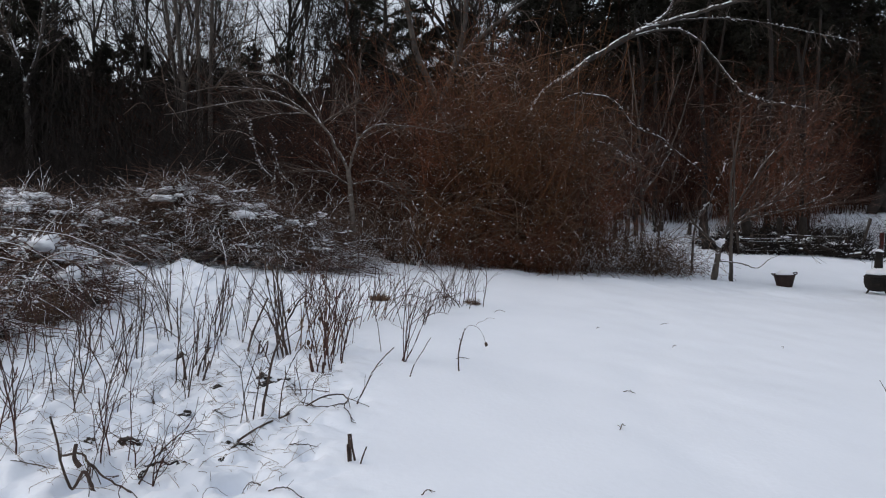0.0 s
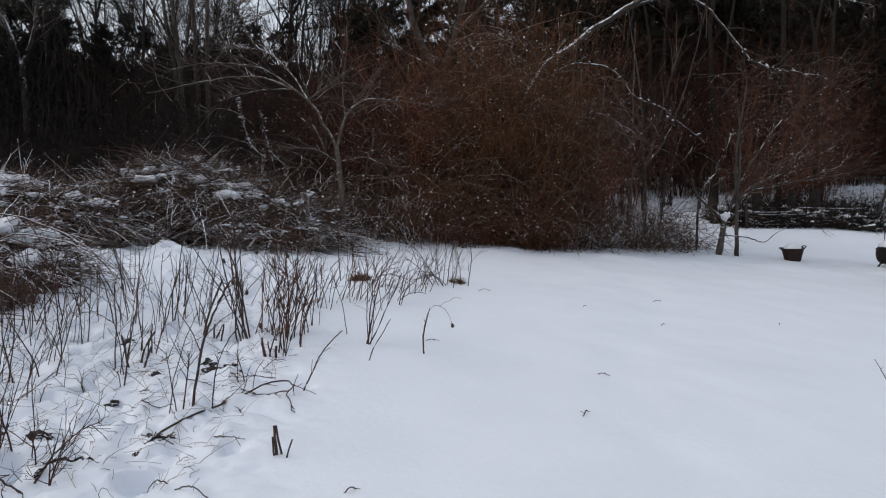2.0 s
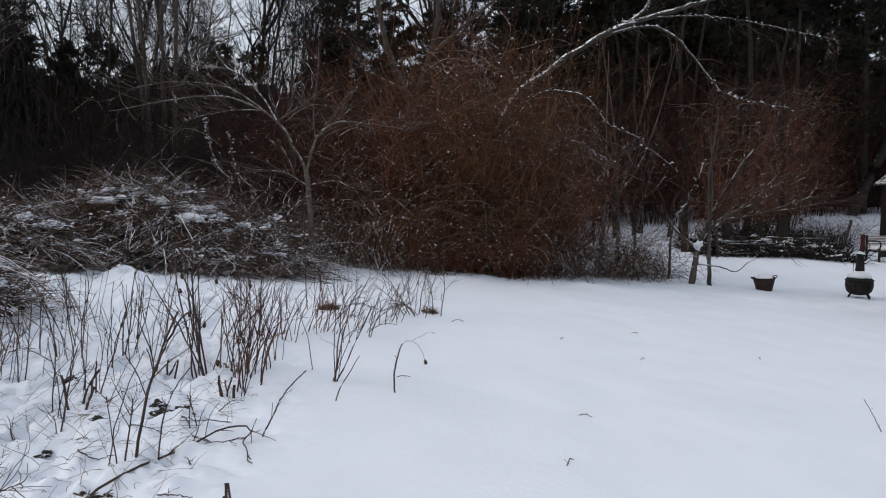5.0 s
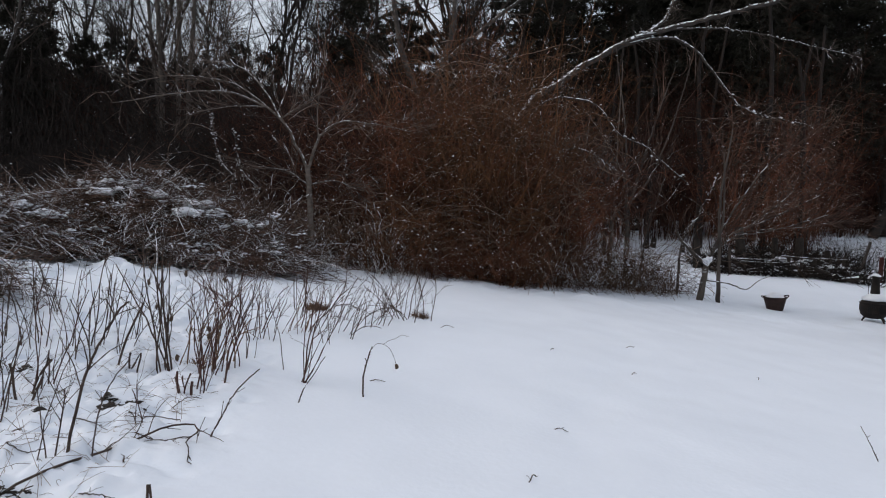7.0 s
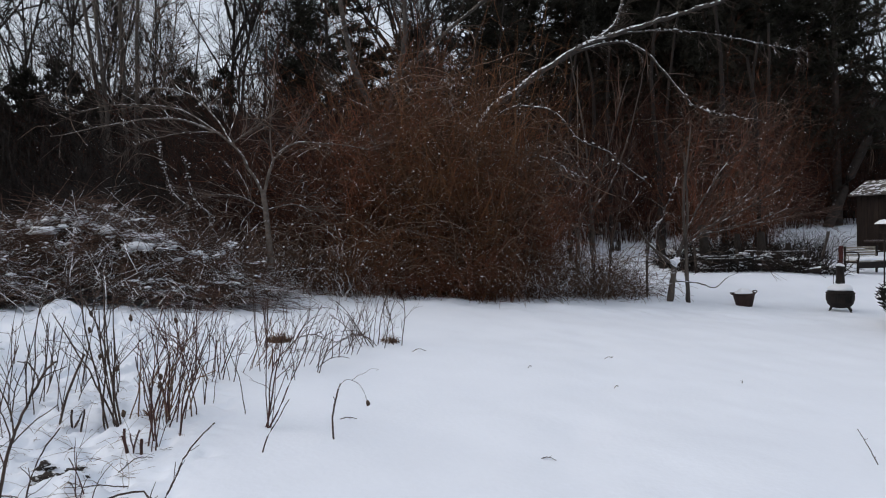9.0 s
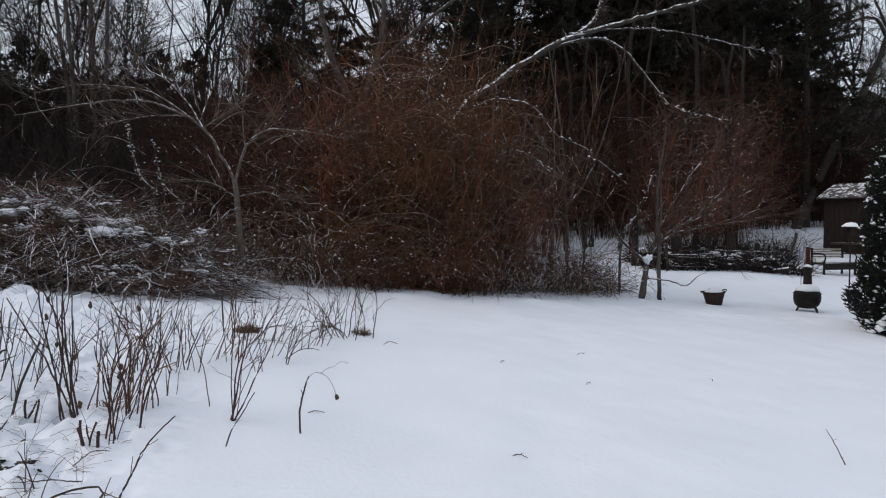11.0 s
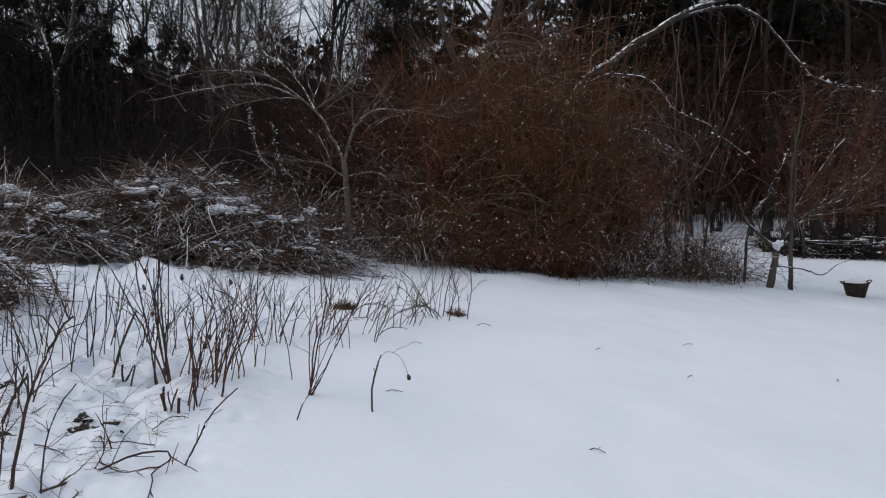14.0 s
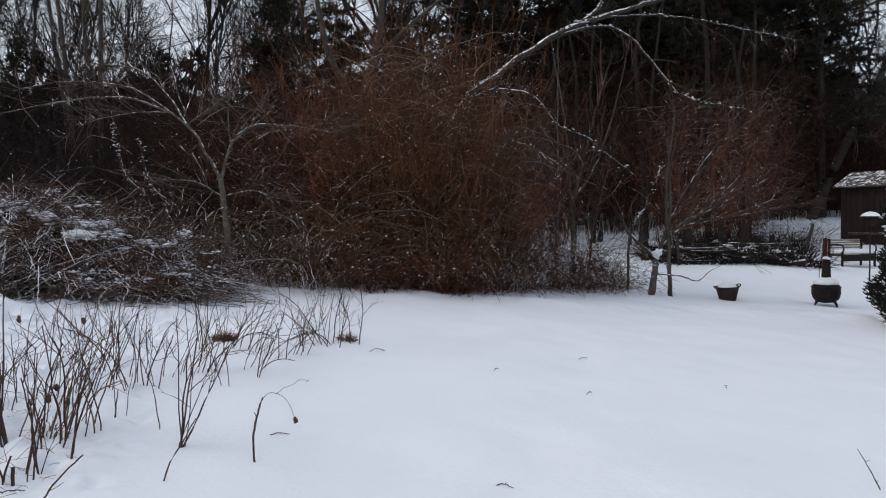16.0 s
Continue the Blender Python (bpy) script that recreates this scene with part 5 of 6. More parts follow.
for i, (x, y, dx, dy) in enumerate([(1.50, 5.35, 0.10, -0.05), (2.9, 8.6, 0.12, 0.05), (0.72, 8.55, 0.16, 0.02), (2.6, 7.3, 0.07, 0.06), (4.0, 7.6, 0.05, 0.1), (-0.09, 3.16, 0.06, 0.04), (1.2, 4.3, 0.05, 0.08), (0.15, 6.05, 0.14, 0.03), (3.8, 5.4, -0.13, 0.03), (1.9, 7.9, 0.06, 0.09)]):
    hgt = 0.12 if i == 8 else 0.012 + 0.02 * rng.rand()
    strand("snow_twig", "thin dark twig poking out of smooth snow", "twig", [(x, y, -0.01), (x + dx * 0.5, y + dy * 0.5, hgt), (x + dx, y + dy, hgt * (0.3 if i != 8 else 1.9))], 0.004, 0.002, M_STEM_DARK, 2, 0.04, 60 + i)["group"] = "twigs on the lawn snow"

# withered leaves hanging on the tall stems
rng = np.random.RandomState(61)
for k, (x, y, h) in enumerate([(-1.50, 5.85, 0.62), (-1.42, 5.82, 0.48), (-1.22, 5.84, 0.70), (-1.30, 5.80, 0.40), (-1.05, 5.9, 0.30), (-0.95, 5.6, 0.30), (-1.10, 6.4, 0.62), (-1.48, 5.84, 0.74), (-0.98, 5.88, 0.22), (-1.02, 5.2, 0.20)]):
    t = thing("withered_leaf", (x, y, ground(x, y) + h), "curled dark withered leaf hanging on a dead stem", "leaf", "withered leaves on stems")
    bm = bmesh.new()
    bmesh.ops.create_icosphere(bm, subdivisions=2, radius=0.019)
    for v in bm.verts:
        v.co = Vector((v.co.x * (0.5 + 0.4 * rng.rand()), v.co.y * 0.35, v.co.z * 1.2)) * (1 + 0.6 * noise.noise(v.co * 45 + Vector((k, 0, 0))))
    part("blade", bm, M_LEAF_DEAD, t)

# flattened dry grass and twigs among the stems
gn = 1500
gp = np.stack([-0.75 - 2.3 * rng.rand(gn) ** 0.8, 3.0 + 3.6 * rng.rand(gn), np.zeros(gn)], 1)
gk = np.array([noise.noise((a * 1.6, b * 1.6, 5.0)) + 0.25 * (b < 5.3) - 0.30 * (b > 5.6) for a, b in gp[:, :2]]) + 0.12 * rng.randn(gn) > 0.02
gp = gp[gk]
gn = len(gp)
gp[:, 2] = [ground(a, b) - 0.01 for a, b in gp[:, :2]]
ga = rng.rand(gn) * 6.28
gl = grow(rng, gp, np.stack([np.cos(ga), np.sin(ga), 0.15 + 0.7 * rng.rand(gn) ** 2], 1), 0.04 + 0.16 * rng.rand(gn) ** 2, 7, 0.16, -0.12)
low = np.array([ground(a, b) for a, b in zip(gl[..., 0].ravel(), gl[..., 1].ravel())]).reshape(gl.shape[:2])
gl[:, 1:, 2] = np.maximum(gl[:, 1:, 2], low[:, 1:] + 0.002)
ln_n = 200
lp = np.stack([-0.75 - 1.9 * rng.rand(ln_n), 2.9 + 2.7 * rng.rand(ln_n), np.zeros(ln_n)], 1)
lp[:, 2] = [ground(a, b) - 0.01 for a, b in lp[:, :2]]
la = rng.rand(ln_n) * 6.28
ll = grow(rng, lp, np.stack([np.cos(la), np.sin(la), 0.25 + 0.9 * rng.rand(ln_n)], 1), 0.12 + 0.28 * rng.rand(ln_n), 7, 0.12, -0.11)
low = np.array([ground(a, b) for a, b in zip(ll[..., 0].ravel(), ll[..., 1].ravel())]).reshape(ll.shape[:2])
ll[:, 1:, 2] = np.maximum(ll[:, 1:, 2], low[:, 1:] + 0.003)
litter = new("dry_grass", mesh_from("dry_grass", *joined([tubes(gl, 0.0016, 0.0008, 3), tubes(ll, 0.0017, 0.0010, 3)]), M_GRASS))
tagged(litter, "flattened pale dry grass and twig bits poking through snow", "dry grass", kind="stuff")

# dark fallen twigs pressed into the trampled snow
r3 = np.random.RandomState(63)
for k in range(16):
    x, y, a, ln = -2.1 + 1.35 * r3.rand(), 3.1 + 2.2 * r3.rand(), 6.28 * r3.rand(), 0.10 + 0.22 * r3.rand() ** 2
    strand("fallen_twig", "thin dark twig lying on trampled snow", "twig", [(x, y, 0.004), (x + ln * 0.5 * math.cos(a), y + ln * 0.5 * math.sin(a), 0.03 * r3.rand() + 0.008), (x + ln * math.cos(a), y + ln * math.sin(a), 0.006 + 0.03 * r3.rand())], 0.0035, 0.0018, M_STEM_DARK, 3, 0.06, 200 + k, 0.6)["group"] = "fallen twigs on trampled snow"

# tussocks and soil clods
def tussock(x, y, r, h, blades, seed, label, material):
    rg = np.random.RandomState(seed)
    t = thing("grass_tussock", (x, y, ground(x, y)), label, "grass")
    a = rg.rand(blades) * 6.28
    q = np.sqrt(rg.rand(blades)) * r
    st = np.stack([q * np.cos(a), q * np.sin(a) * 0.7, np.full(blades, -0.02)], 1)
    way = np.stack([np.cos(a) * 0.55 * q / r, np.sin(a) * 0.55 * q / r, np.ones(blades)], 1)
    part_mesh("grass_blade", mesh_from("grass_blade", *tubes(grow(rg, st, way, h * (0.2 + 1.0 * rg.rand(blades)) * (1.2 - 0.75 * q / r), 6, 0.18, -0.22), 0.0045, 0.0015, 3), material), t, "", "stuff")


tussock(-0.76, 8.78, 0.11, 0.15, 420, 1, "rounded brown dried grass hummock in snow", M_STRAW)
tussock(0.48, 9.0, 0.10, 0.13, 200, 2, "dark brown dried grass tuft in snow", M_STRAW)
tussock(-1.15, 6.0, 0.10, 0.12, 60, 3, "tan dried grass at the foot of stalks", M_STRAW)
tussock(-3.75, 6.2, 0.35, 0.45, 700, 4, "brown dried grass hanging under the cane heap", M_STRAW)
r3 = np.random.RandomState(64)
for k, (x, y, r) in enumerate([(-1.20, 4.72, 0.055), (-1.12, 4.82, 0.045), (-0.94, 4.72, 0.045), (-1.27, 4.80, 0.035), (-1.0, 4.71, 0.022), (-1.28, 4.68, 0.03), (-1.35, 5.25, 0.035), (-1.05, 4.45, 0.025), (-1.2, 3.65, 0.03), (-2.0, 5.2, 0.035)] + [(-1.9 + 1.1 * r3.rand(), 3.5 + 1.8 * r3.rand(), 0.02 + 0.03 * r3.rand()) for _ in range(9)]):
    t = thing("soil_clod", (x, y, ground(x, y) - 0.012), "dark soil and leaf litter showing through snow", "soil", "bare soil spots")
    bm = bmesh.new()
    bmesh.ops.create_icosphere(bm, subdivisions=3, radius=r)
    for v in bm.verts:
        f = 1 + 0.9 * noise.noise(v.co * 26 + Vector((k * 3.0, 0, 0)))
        f *= 1 + 0.8 * noise.noise(v.co * 70)
        v.co = Vector((v.co.x * f * 1.1, v.co.y * f * 0.9, v.co.z * 0.6 * f))
    part("clod", bm, M_SOIL, t, smooth=True)

# ---- wash tub ----
def snow_cap(bm, r, h, seed):
    """A rounded cap of snow with a loose rim."""
    lathe(bm, [(r * q, h * (1 - q ** 2.4)) for q in (1.0, 0.96, 0.85, 0.7, 0.5, 0.28, 0.05)], 28)
    for v in bm.verts:
        v.co.z += 0.02 * noise.noise(Vector((v.co.x * 9, v.co.y * 9, seed)))


bx_, by_ = 7.90, 15.05
tub = thing("wash_tub", (bx_, by_, ground(bx_, by_) - 0.02), "rusty brown metal wash tub filled with snow on the lawn", "tub")
tub.rotation_euler = (0, radians(-3), radians(8))
bm = bmesh.new()
lathe(bm, [(0.15, 0.0), (0.162, 0.02), (0.185, 0.12), (0.215, 0.24), (0.226, 0.285), (0.236, 0.29), (0.236, 0.302), (0.222, 0.302), (0.21, 0.26), (0.20, 0.22)], 32)
part("body", bm, M_RUST, tub, smooth=True)
bm = bmesh.new()
snow_cap(bm, 0.21, 0.14, 1.0)
for v in bm.verts:
    v.co.z += 0.26
part("snow_fill", bm, M_SNOW_BIT, tub, "snow filling the tub", smooth=True)
for sx in (-1, 1):
    hp = bent([(sx * 0.225, -0.07, 0.27), (sx * 0.275, -0.06, 0.31), (sx * 0.295, 0, 0.325), (sx * 0.275, 0.06, 0.31), (sx * 0.225, 0.07, 0.27)], 12)
    part_mesh("handle", mesh_from("handle", *tubes(hp, 0.011, 0.011, 6), M_RUST, True), tub)

# ---- chiminea ----
cx_, cy_ = 9.79, 14.7
chim = thing("chiminea", (cx_, cy_, ground(cx_, cy_) - 0.01), "black cast-iron chiminea capped with snow on the lawn", "outdoor fireplace")
chim.rotation_euler = (0, 0, radians(-35))
bm = bmesh.new()
lathe(bm, [(0.09, 0.07), (0.17, 0.085), (0.235, 0.15), (0.265, 0.25), (0.268, 0.33), (0.245, 0.42), (0.19, 0.48), (0.11, 0.53)], 32)
bowl = part("bowl", bm, M_IRON, chim, smooth=True)
bm = bmesh.new()
lathe(bm, [(0.262, 0.375), (0.274, 0.38), (0.274, 0.40), (0.255, 0.405)], 32)
part("rim", bm, M_IRON, chim, smooth=True)
bm = bmesh.new()
lathe(bm, [(0.095, 0.50), (0.088, 0.60), (0.078, 0.75), (0.070, 0.92), (0.084, 0.925), (0.086, 0.95), (0.07, 0.955)], 20)
chimney = part("chimney", bm, M_IRON, chim, smooth=True)
bm = bmesh.new()
lathe(bm, [(0.225, 0.445), (0.238, 0.465), (0.225, 0.505), (0.18, 0.545), (0.13, 0.57), (0.088, 0.58)], 28)
for v in bm.verts:
    v.co *= 1 + 0.05 * noise.noise(v.co * 9)
part("snow_collar", bm, M_SNOW_BIT, bowl, "thick snow on the bowl shoulders", smooth=True)
bm = bmesh.new()
snow_cap(bm, 0.09, 0.055, 2.0)
for v in bm.verts:
    v.co.z += 0.953
part("snow_cap", bm, M_SNOW_BIT, chimney, "snow on the chimney top", smooth=True)
for k in range(4):
    a = radians(45 + 90 * k)
    lp = bent([(0.14 * math.cos(a), 0.14 * math.sin(a), 0.16), (0.23 * math.cos(a), 0.23 * math.sin(a), 0.08), (0.29 * math.cos(a), 0.29 * math.sin(a), 0.0)], 8)
    part_mesh("leg", mesh_from("leg", *tubes(lp, 0.022, 0.016, 6), M_IRON, True), chim)
for k, a in enumerate((-95, -55)):
    bm = bmesh.new()
    a = radians(a)
    turn = Euler((0, 0, a)).to_matrix()
    box(bm, (0.252 * math.cos(a), 0.252 * math.sin(a), 0.27), (0.03, 0.16, 0.16), turn, 0.008)
    door = part("mesh_door", bm, M_IRON, chim)
    for q in range(4):
        bm = bmesh.new()
        box(bm, (0.270 * math.cos(a) - (q - 1.5) * 0.035 * math.sin(a), 0.270 * math.sin(a) + (q - 1.5) * 0.035 * math.cos(a), 0.27), (0.012, 0.008, 0.15), turn)
        part("bar", bm, M_IRON, door)
pk = bent([(-0.12, 0.05, 0.50), (-0.125, 0.02, 0.72), (-0.10, 0.0, 0.88)], 8)
part_mesh("poker", mesh_from("poker", *tubes(pk, 0.006, 0.006, 5), M_IRON, True), chim)

# ---- arborvitae ----
rng = np.random.RandomState(71)
ax_, ay_ = 9.76, 12.0
arb = thing("arborvitae", (ax_, ay_, ground(ax_, ay_) - 0.03), "dense dark green columnar arborvitae dusted with snow", "evergreen shrub")
AH = 4.5


def arb_r(f):
    return 0.71 * (1 - f) ** 0.5 * (0.55 + 0.45 * min(1.0, f / 0.12 + 0.3)) + 0.03


bm = bmesh.new()
lathe(bm, [(0.83 * arb_r(f) * (0.9 if f > 0 else 0.5), 0.12 + f * AH) for f in np.linspace(0, 0.97, 22)], 26)
for v in bm.verts:
    v.co.x *= 1 + 0.22 * noise.noise(v.co * 3.0)
    v.co.y *= 1 + 0.22 * noise.noise(v.co * 3.0)
part("core", bm, M_ARBOR, arb, "shaded inner foliage")
nsp = 19000
f = 0.99 * (1 - rng.rand(nsp) ** 0.62)
az = rng.rand(nsp) * 6.28
rad = np.array([arb_r(q) for q in f]) * (0.80 + 0.25 * rng.rand(nsp))
lump = np.array([1 + 0.42 * noise.noise((math.cos(a) * 2.2, math.sin(a) * 2.2, q * 11)) for a, q in zip(az, f)])
st = np.stack([rad * lump * np.cos(az), rad * lump * np.sin(az), 0.06 + f * AH], 1)
way = np.stack([np.cos(az), np.sin(az), 0.9 + 0.5 * rng.randn(nsp)], 1)
part_mesh("foliage", mesh_from("foliage", *tubes(grow(rng, st, way, 0.05 + 0.06 * rng.rand(nsp), 3, 0.3, 0.0), 0.016, 0.005, 3), M_ARBOR), arb, "flattened scale-leaf sprays")
trunk = grow(rng, [(0, 0, 0)], [(0, 0, 1)], 1.2, 5, 0.02)
part_mesh("trunk", mesh_from("trunk", *tubes(trunk, 0.07, 0.05, 7), M_BARK_DARK, True), arb)
pick = st[rng.rand(nsp) < 0.05] * np.array([1.06, 1.06, 1.0])
groups = np.repeat(pick, 3, axis=0) + rng.randn(len(pick) * 3, 3) * 0.02
part_mesh("snow_pad", mesh_from("snow_pad", *flecks(rng, groups, 0.010, 0.05), M_SNOW_BIT, True), arb, "snow pads caught on the sprays", "stuff")
low_s = [(0.59 * math.cos(a) + rng.randn() * 0.05, 0.59 * math.sin(a) + rng.randn() * 0.05, 0.10 + 0.20 * rng.rand()) for a in np.repeat(np.arange(0, 6.28, 0.42), 16)]
part_mesh("snow_skirt", mesh_from("snow_skirt", *flecks(rng, low_s, 0.03, 0.11), M_SNOW_BIT, True), arb, "snow lying on the lowest boughs", "stuff")

# ---- rail fence with brush pile ----
rng = np.random.RandomState(81)
fence = thing("rail_fence", (8.8, 19.4, base_height(8.8, 19.4)), "low weathered rail fence topped with snow before the wood", "fence")
f_end = (12.3, 20.0)
for k in range(9):
    q = k / 8
    x, y = 8.8 + (f_end[0] - 8.8) * q, 19.4 + (f_end[1] - 19.4) * q
    me = mesh_from("post", *tubes(grow(rng, [(x - 8.8, y - 19.4, base_height(x, y) - base_height(8.8, 19.4) - 0.1)], [(rng.randn() * 0.05, 0, 1)], 0.62 + 0.25 * rng.rand(), 4, 0.02), 0.045, 0.04, 6), M_RAIL, True)
    part_mesh("post", me, fence)
for hgt, q0, q1 in ((0.50, 0.00, 0.46), (0.38, 0.08, 0.50), (0.48, 0.42, 1.02), (0.30, 0.50, 0.98), (0.15, 0.05, 0.40), (0.20, 0.55, 0.90)):
    a = (3.5 * q0, 0.6 * q0 - 0.05, hgt + rng.randn() * 0.04)
    b = (3.5 * q1, 0.6 * q1 - 0.05, hgt + rng.randn() * 0.05)
    me = mesh_from("rail", *tubes(bent([a, ((a[0] + b[0]) / 2, (a[1] + b[1]) / 2, (a[2] + b[2]) / 2 - 0.02), b], 8), 0.024, 0.017, 6), M_RAIL, True)
    part_mesh("rail", me, fence)
L_LOG = "snow-topped weathered log lying by the fence"
for k in range(40):
    x, y = 8.4 + 4.7 * rng.rand(), 19.5 + 2.4 * rng.rand()
    z = base_height(x, y) + 0.05 + 0.16 * rng.rand()
    t = thing("log", (x, y, z), L_LOG, "log", "logs by the fence")
    a = rng.rand() * 3.14
    w = np.array([math.cos(a), math.sin(a) * 0.6, 0.14 * rng.randn()])
    ln = 0.5 + 1.0 * rng.rand()
    p = grow(rng, [-w * ln / 2], [w], ln, 5, 0.06)
    part_mesh("wood", mesh_from("wood", *tubes(p, 0.04 + 0.05 * rng.rand(), 0.035, 7), M_RAIL, True), t)
for k, (x, y, r) in enumerate([(13.0, 20.6, 0.2), (13.4, 20.9, 0.26), (12.7, 20.4, 0.16), (13.8, 21.2, 0.18), (12.9, 21.3, 0.22), (14.0, 21.6, 0.15)]):
    t = thing("stone", (x, y, base_height(x, y)), "grey field stone with snow on top", "stone", "stones by the path")
    bm = bmesh.new()
    bmesh.ops.create_icosphere(bm, subdivisions=3, radius=r)
    for v in bm.verts:
        v.co *= 1 + 0.35 * noise.noise(v.co * 5 + Vector((k, 1, 0)))
        v.co.z *= 0.75
    part("rock", bm, M_STONE, t, smooth=True)
for x, y, h, r in [(8.75, 26.2, 0.42, 0.11), (9.6, 25.4, 0.5, 0.07), (8.3, 20.6, 0.9, 0.10), (9.9, 21.2, 1.3, 0.15), (11.0, 21.4, 1.0, 0.1), (12.0, 21.8, 1.1, 0.13), (12.9, 21.9, 0.8, 0.10)]:
    t = thing("tree_stump", (x, y, base_height(x, y) - 0.05), "dark broken stump standing in snow behind the fence", "stump", "stumps behind the fence")
    p = grow(rng, [(0, 0, 0)], [(0.05 * rng.randn(), 0, 1)], h, 5, 0.03)
    part_mesh("wood", mesh_from("wood", *tubes(p, r * 1.2, r * 0.85, 9), M_BARK_DARK, True), t)
tw_n = 1900
fx = np.stack([8.4 + 4.7 * rng.rand(tw_n), 19.25 + 2.6 * rng.rand(tw_n), np.zeros(tw_n)], 1)
fx[:, 2] = [base_height(a, b) for a, b in fx[:, :2]]
fa = rng.rand(tw_n) * 6.28
fp = grow(rng, fx, np.stack([np.cos(fa), np.sin(fa) * 0.4, 0.4 + 0.8 * rng.rand(tw_n)], 1), 0.4 + 0.7 * rng.rand(tw_n), 6, 0.2, -0.12)
low = np.array([base_height(a, b) for a, b in zip(fp[..., 0].ravel(), fp[..., 1].ravel())]).reshape(fp.shape[:2])
fp[..., 2] = np.maximum(fp[..., 2], low + 0.01)
pile = new("brush_scraps", mesh_from("brush_scraps", *tubes(fp, 0.011, 0.005, 3), M_TWIG_SHADE))
tagged(pile, "loose snowy brush scattered along the fence", "brush", kind="stuff")

# snow caught on the brush and the logs
pieces = []
for _ in range(140):
    x, y = 8.5 + 4.6 * rng.rand(), 19.6 + 2.6 * rng.rand()
    pieces.append(snow_blob(rng, (x, y, base_height(x, y) + 0.02 + 0.45 * rng.rand()), 0.04 + 0.12 * rng.rand() ** 2))
caught = new("snow_clumps", mesh_from("snow_clumps", *joined(pieces), M_SNOW_BIT, True))
tagged(caught, "clumps of snow caught on brush along the fence", "snow", kind="stuff")
# dark trunks standing on the bank behind the fence
for x, y, r, h in [(9.6, 24.2, 0.10, 9.0), (12.1, 24.4, 0.12, 10.0), (12.9, 23.8, 0.11, 7.0), (13.6, 25.0, 0.09, 8.0), (14.2, 25.6, 0.10, 8.5), (7.4, 24.8, 0.09, 8.0), (8.4, 25.8, 0.08, 8.0), (10.7, 26.6, 0.08, 9.0), (6.3, 23.6, 0.07, 7.5)]:
    limb_tree("wood_edge_tree", "dark leafless trunk on the snowy bank behind the fence", (x, y, base_height(x, y) - 0.05), [
        ([(0, 0, 0), (0.08 * rng.randn(), 0, h * 0.3), (0.2 * rng.randn(), 0.1, h * 0.7), (0.4 * rng.randn(), 0.1, h)], r, r * 0.4, "trunk"),
        ([(0, 0, h * 0.3), (0.6 * rng.randn(), 0.1, h * 0.42), (1.2 * rng.randn(), 0.2, h * 0.6)], r * 0.35, r * 0.1, "limb")],
        [(50, 0.05, 1.0, 0.9, 1.5, -0.03, 0.010, 0.004, 7, 0.15), (260, 0.2, 1.0, 0.6, 0.6, -0.02, 0.005, 0.003, 5, 0.15)], M_TWIG_SHADE, M_TWIG_RED_SHADED, rng)["group"] = "dark trunks behind the fence"

# ---- bench ----
bz = base_height(14.8, 21.2)
bench = thing("garden_bench", (14.95, 21.1, bz - 0.02), "pale slatted garden bench with snow on its seat", "bench")
bench.rotation_euler = (0, 0, radians(10))
for k in range(5):
    bm = bmesh.new()
    box(bm, (0, 0.20 + 0.018 * k, 0.50 + 0.075 * k), (1.25, 0.025, 0.055), None, 0.008)
    part("back_slat", bm, M_BENCH, bench)
for k in range(4):
    bm = bmesh.new()
    box(bm, (0, -0.24 + 0.115 * k, 0.40), (1.25, 0.09, 0.03), None, 0.008)
    part("seat_slat", bm, M_BENCH, bench)
bm = bmesh.new()
box(bm, (0, -0.05, 0.455), (1.20, 0.46, 0.12), None, 0.045)
for v in bm.verts:
    v.co.z += 0.02 * noise.noise(v.co * 5)
part("seat_snow", bm, M_SNOW_BIT, bench, "thick snow on the seat", smooth=True)
for sx in (-0.6, 0.6):
    bm = bmesh.new()
    box(bm, (sx, 0.22, 0.42), (0.05, 0.06, 0.86), None, 0.01)
    box(bm, (sx, -0.27, 0.22), (0.05, 0.06, 0.44), None, 0.01)
    box(bm, (sx, -0.02, 0.36), (0.045, 0.5, 0.05), None, 0.01)
    part("side_frame", bm, M_IRON, bench)
    ap = bent([(sx, 0.20, 0.66), (sx, -0.1, 0.68), (sx, -0.28, 0.64), (sx, -0.31, 0.52), (sx, -0.26, 0.42)], 12)
    part_mesh("armrest", mesh_from("armrest", *tubes(ap, 0.022, 0.022, 6), M_IRON, True), bench)
bm = bmesh.new()
box(bm, (0, -0.27, 0.28), (1.2, 0.025, 0.20), None, 0.006)
part("front_panel", bm, M_IRON, bench, "dark panel under the seat")
post = thing("red_post", (14.25, 21.3, base_height(14.25, 21.3) - 0.05), "short dull red post beside the bench", "post")
bm = bmesh.new()
box(bm, (0, 0, 0.42), (0.10, 0.10, 0.84), None, 0.012)
part("shaft", bm, M_REDPOST, post)
pole = thing("leaning_board", (13.75, 21.6, base_height(13.75, 21.6) - 0.03), "grey board leaning against the shed corner", "board")
bm = bmesh.new()
box(bm, (0.34, 0.3, 0.60), (0.10, 0.04, 1.45), Euler((radians(-20), radians(28), 0)).to_matrix(), 0.008)
part("plank", bm, M_RAIL, pole)

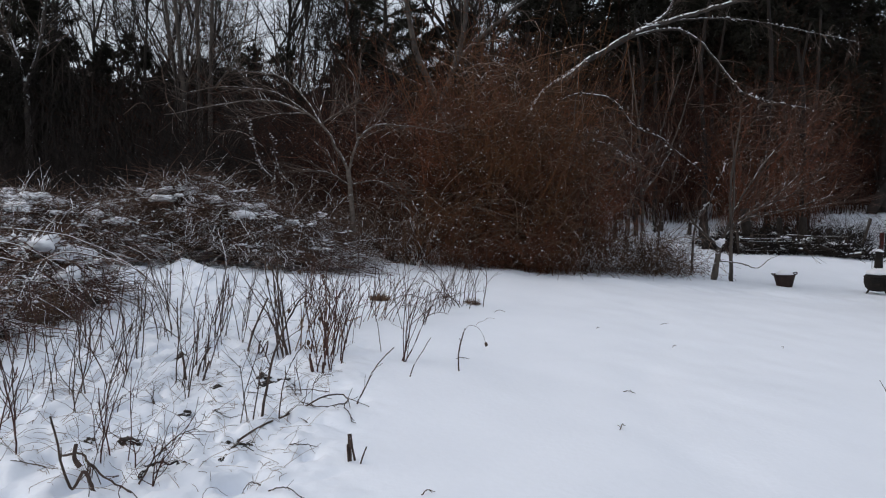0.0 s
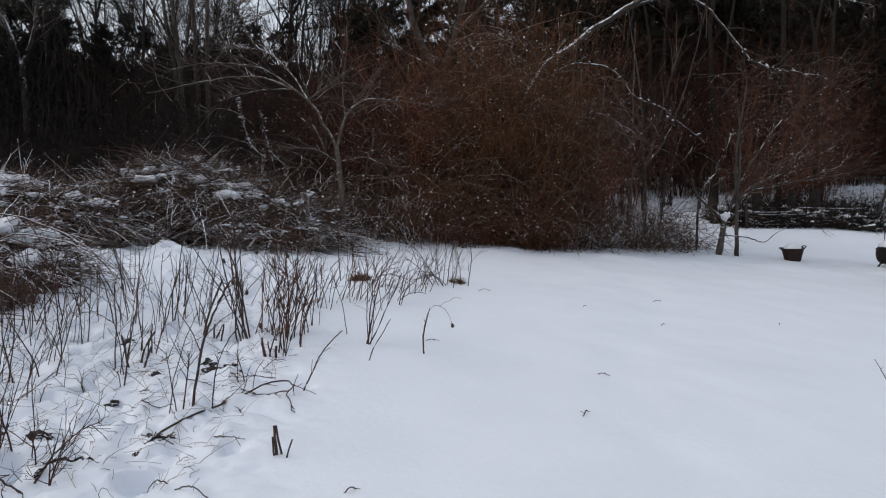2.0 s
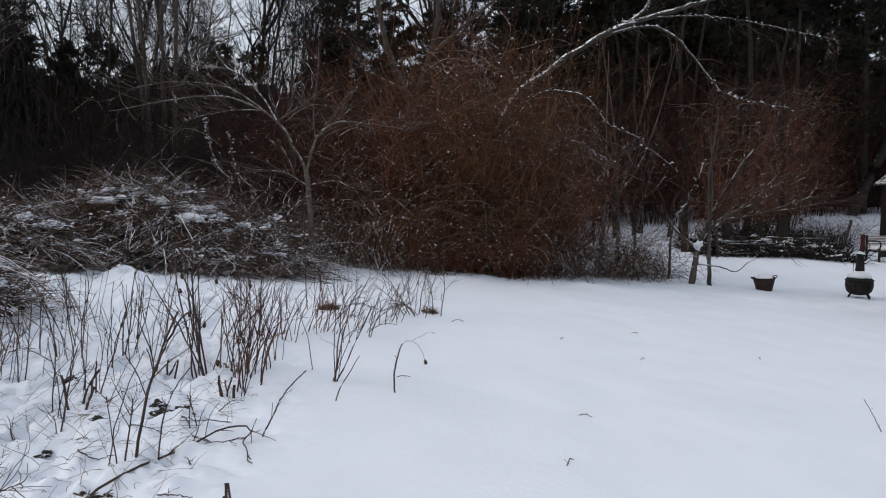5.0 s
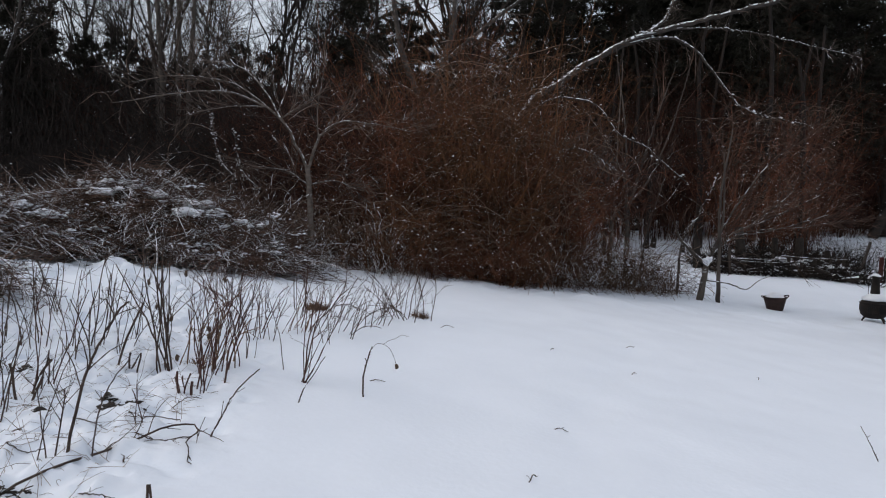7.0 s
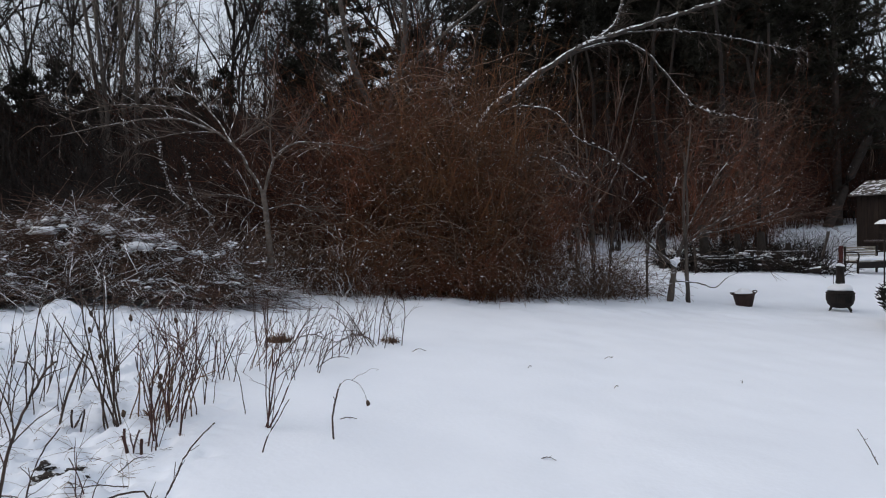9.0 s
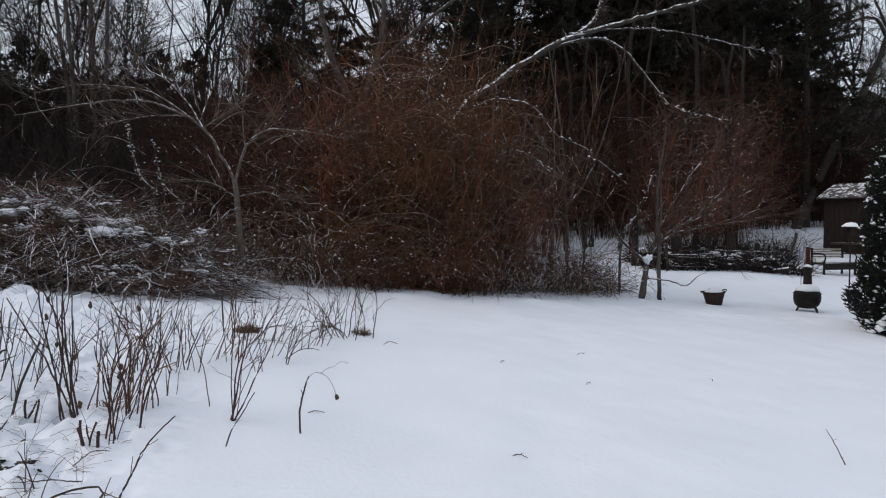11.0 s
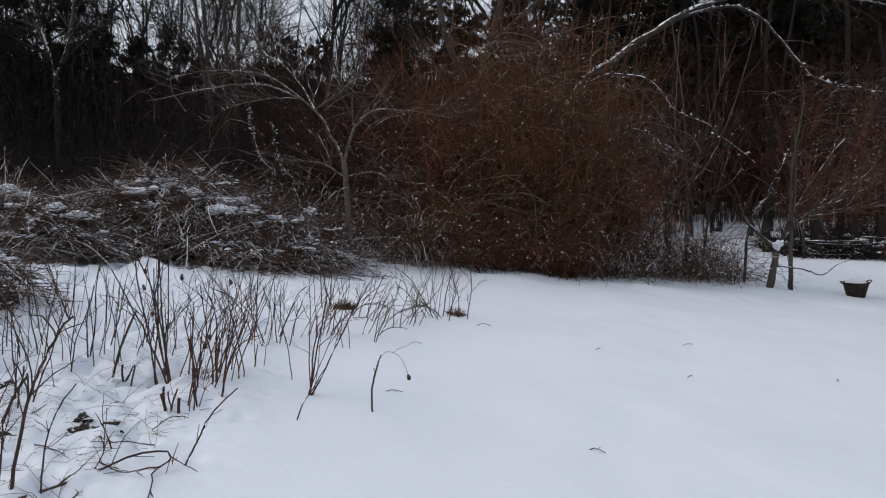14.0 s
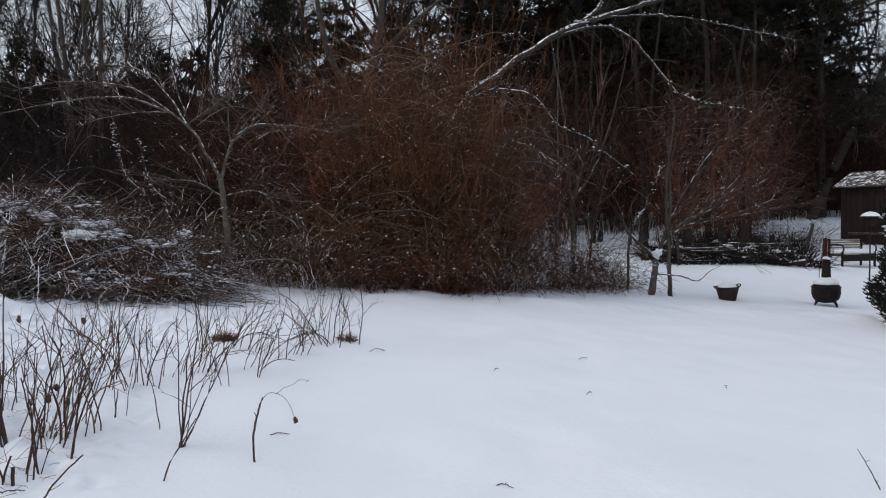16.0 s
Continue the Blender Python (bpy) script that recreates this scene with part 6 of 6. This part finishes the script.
# ---- garden shed ----
shed = thing("garden_shed", (19.36, 25.07, 0.42), "small dark wooden shed with a snow-dusted roof", "shed")
shed.rotation_euler = (0, 0, radians(-64))
SW, SD, SHT = 2.6, 1.9, 2.15
for k in range(13):
    bm = bmesh.new()
    box(bm, (-SW / 2 + 0.1 + k * 0.2, -SD / 2, SHT / 2), (0.19, 0.04 + 0.006 * (k % 2), SHT), None, 0.006)
    part("wall_board", bm, M_SHED, shed)
for sx in (-1, 1):
    bm = bmesh.new()
    box(bm, (sx * SW / 2, 0.03, SHT / 2), (0.05, SD - 0.04, SHT), None, 0.005)
    part("side_wall", bm, M_SHED, shed)
bm = bmesh.new()
box(bm, (0, SD / 2, SHT / 2), (SW - 0.06, 0.05, SHT), None, 0.005)
part("back_wall", bm, M_SHED, shed)
for sy in (-1, 1):
    bm = bmesh.new()
    box(bm, (0.0, sy * (SD / 4 + 0.10), SHT + 0.24), (SW + 0.40, SD / 2 + 0.42, 0.06), Euler((radians(25 * -sy), 0, 0)).to_matrix(), 0.01)
    part("roof_panel", bm, M_SHINGLE, shed, "snow-dusted roof boards")
for sx in (-1, 1):
    bm = bmesh.new()
    vs = [bm.verts.new(c) for c in [(sx * SW / 2 - 0.025, -SD / 2, SHT), (sx * SW / 2 - 0.025, SD / 2, SHT), (sx * SW / 2 - 0.025, 0, SHT + 0.44), (sx * SW / 2 + 0.025, -SD / 2, SHT), (sx * SW / 2 + 0.025, SD / 2, SHT), (sx * SW / 2 + 0.025, 0, SHT + 0.44)]]
    for q in ((0, 1, 2), (5, 4, 3), (0, 3, 4, 1), (1, 4, 5, 2), (2, 5, 3, 0)):
        bm.faces.new([vs[i] for i in q])
    part("gable", bm, M_SHED, shed)
bm = bmesh.new()
box(bm, (0.0, -SD / 2 - 0.035, 1.25), (0.12, 0.03, 0.62), None, 0.006)
part("slit_window", bm, M_IRON, shed, "narrow dark window slit")
bm = bmesh.new()
box(bm, (0.0, -SD / 2 - 0.05, 0.38), (2.0, 0.05, 0.08), None, 0.01)
part("ledge", bm, M_RAIL, shed, "ledge board with snow")

# snow-capped bird feeder on a pole, before the shed
fx_, fy_ = 13.25, 18.05
feeder = thing("bird_feeder", (fx_, fy_, base_height(fx_, fy_) - 0.05), "bird feeder on a thin pole with a snow-covered roof", "bird feeder")
feeder.scale = (0.85, 0.85, 0.85)
bm = bmesh.new()
lathe(bm, [(0.022, 0), (0.02, 0.9), (0.02, 1.75)], 10)
part("pole", bm, M_IRON, feeder, smooth=True)
bm = bmesh.new()
box(bm, (0, 0, 1.86), (0.20, 0.20, 0.26), None, 0.012)
part("hopper", bm, M_SHED, feeder)
bm = bmesh.new()
lathe(bm, [(0.26, 1.98), (0.27, 2.0), (0.16, 2.08), (0.04, 2.13)], 16)
feeder_roof = part("roof", bm, M_SHED, feeder, smooth=True)
bm = bmesh.new()
snow_cap(bm, 0.27, 0.14, 4.0)
for v in bm.verts:
    v.co.z += 2.02
part("snow_cap", bm, M_SNOW_BIT, feeder_roof, "snow on the feeder roof", smooth=True)
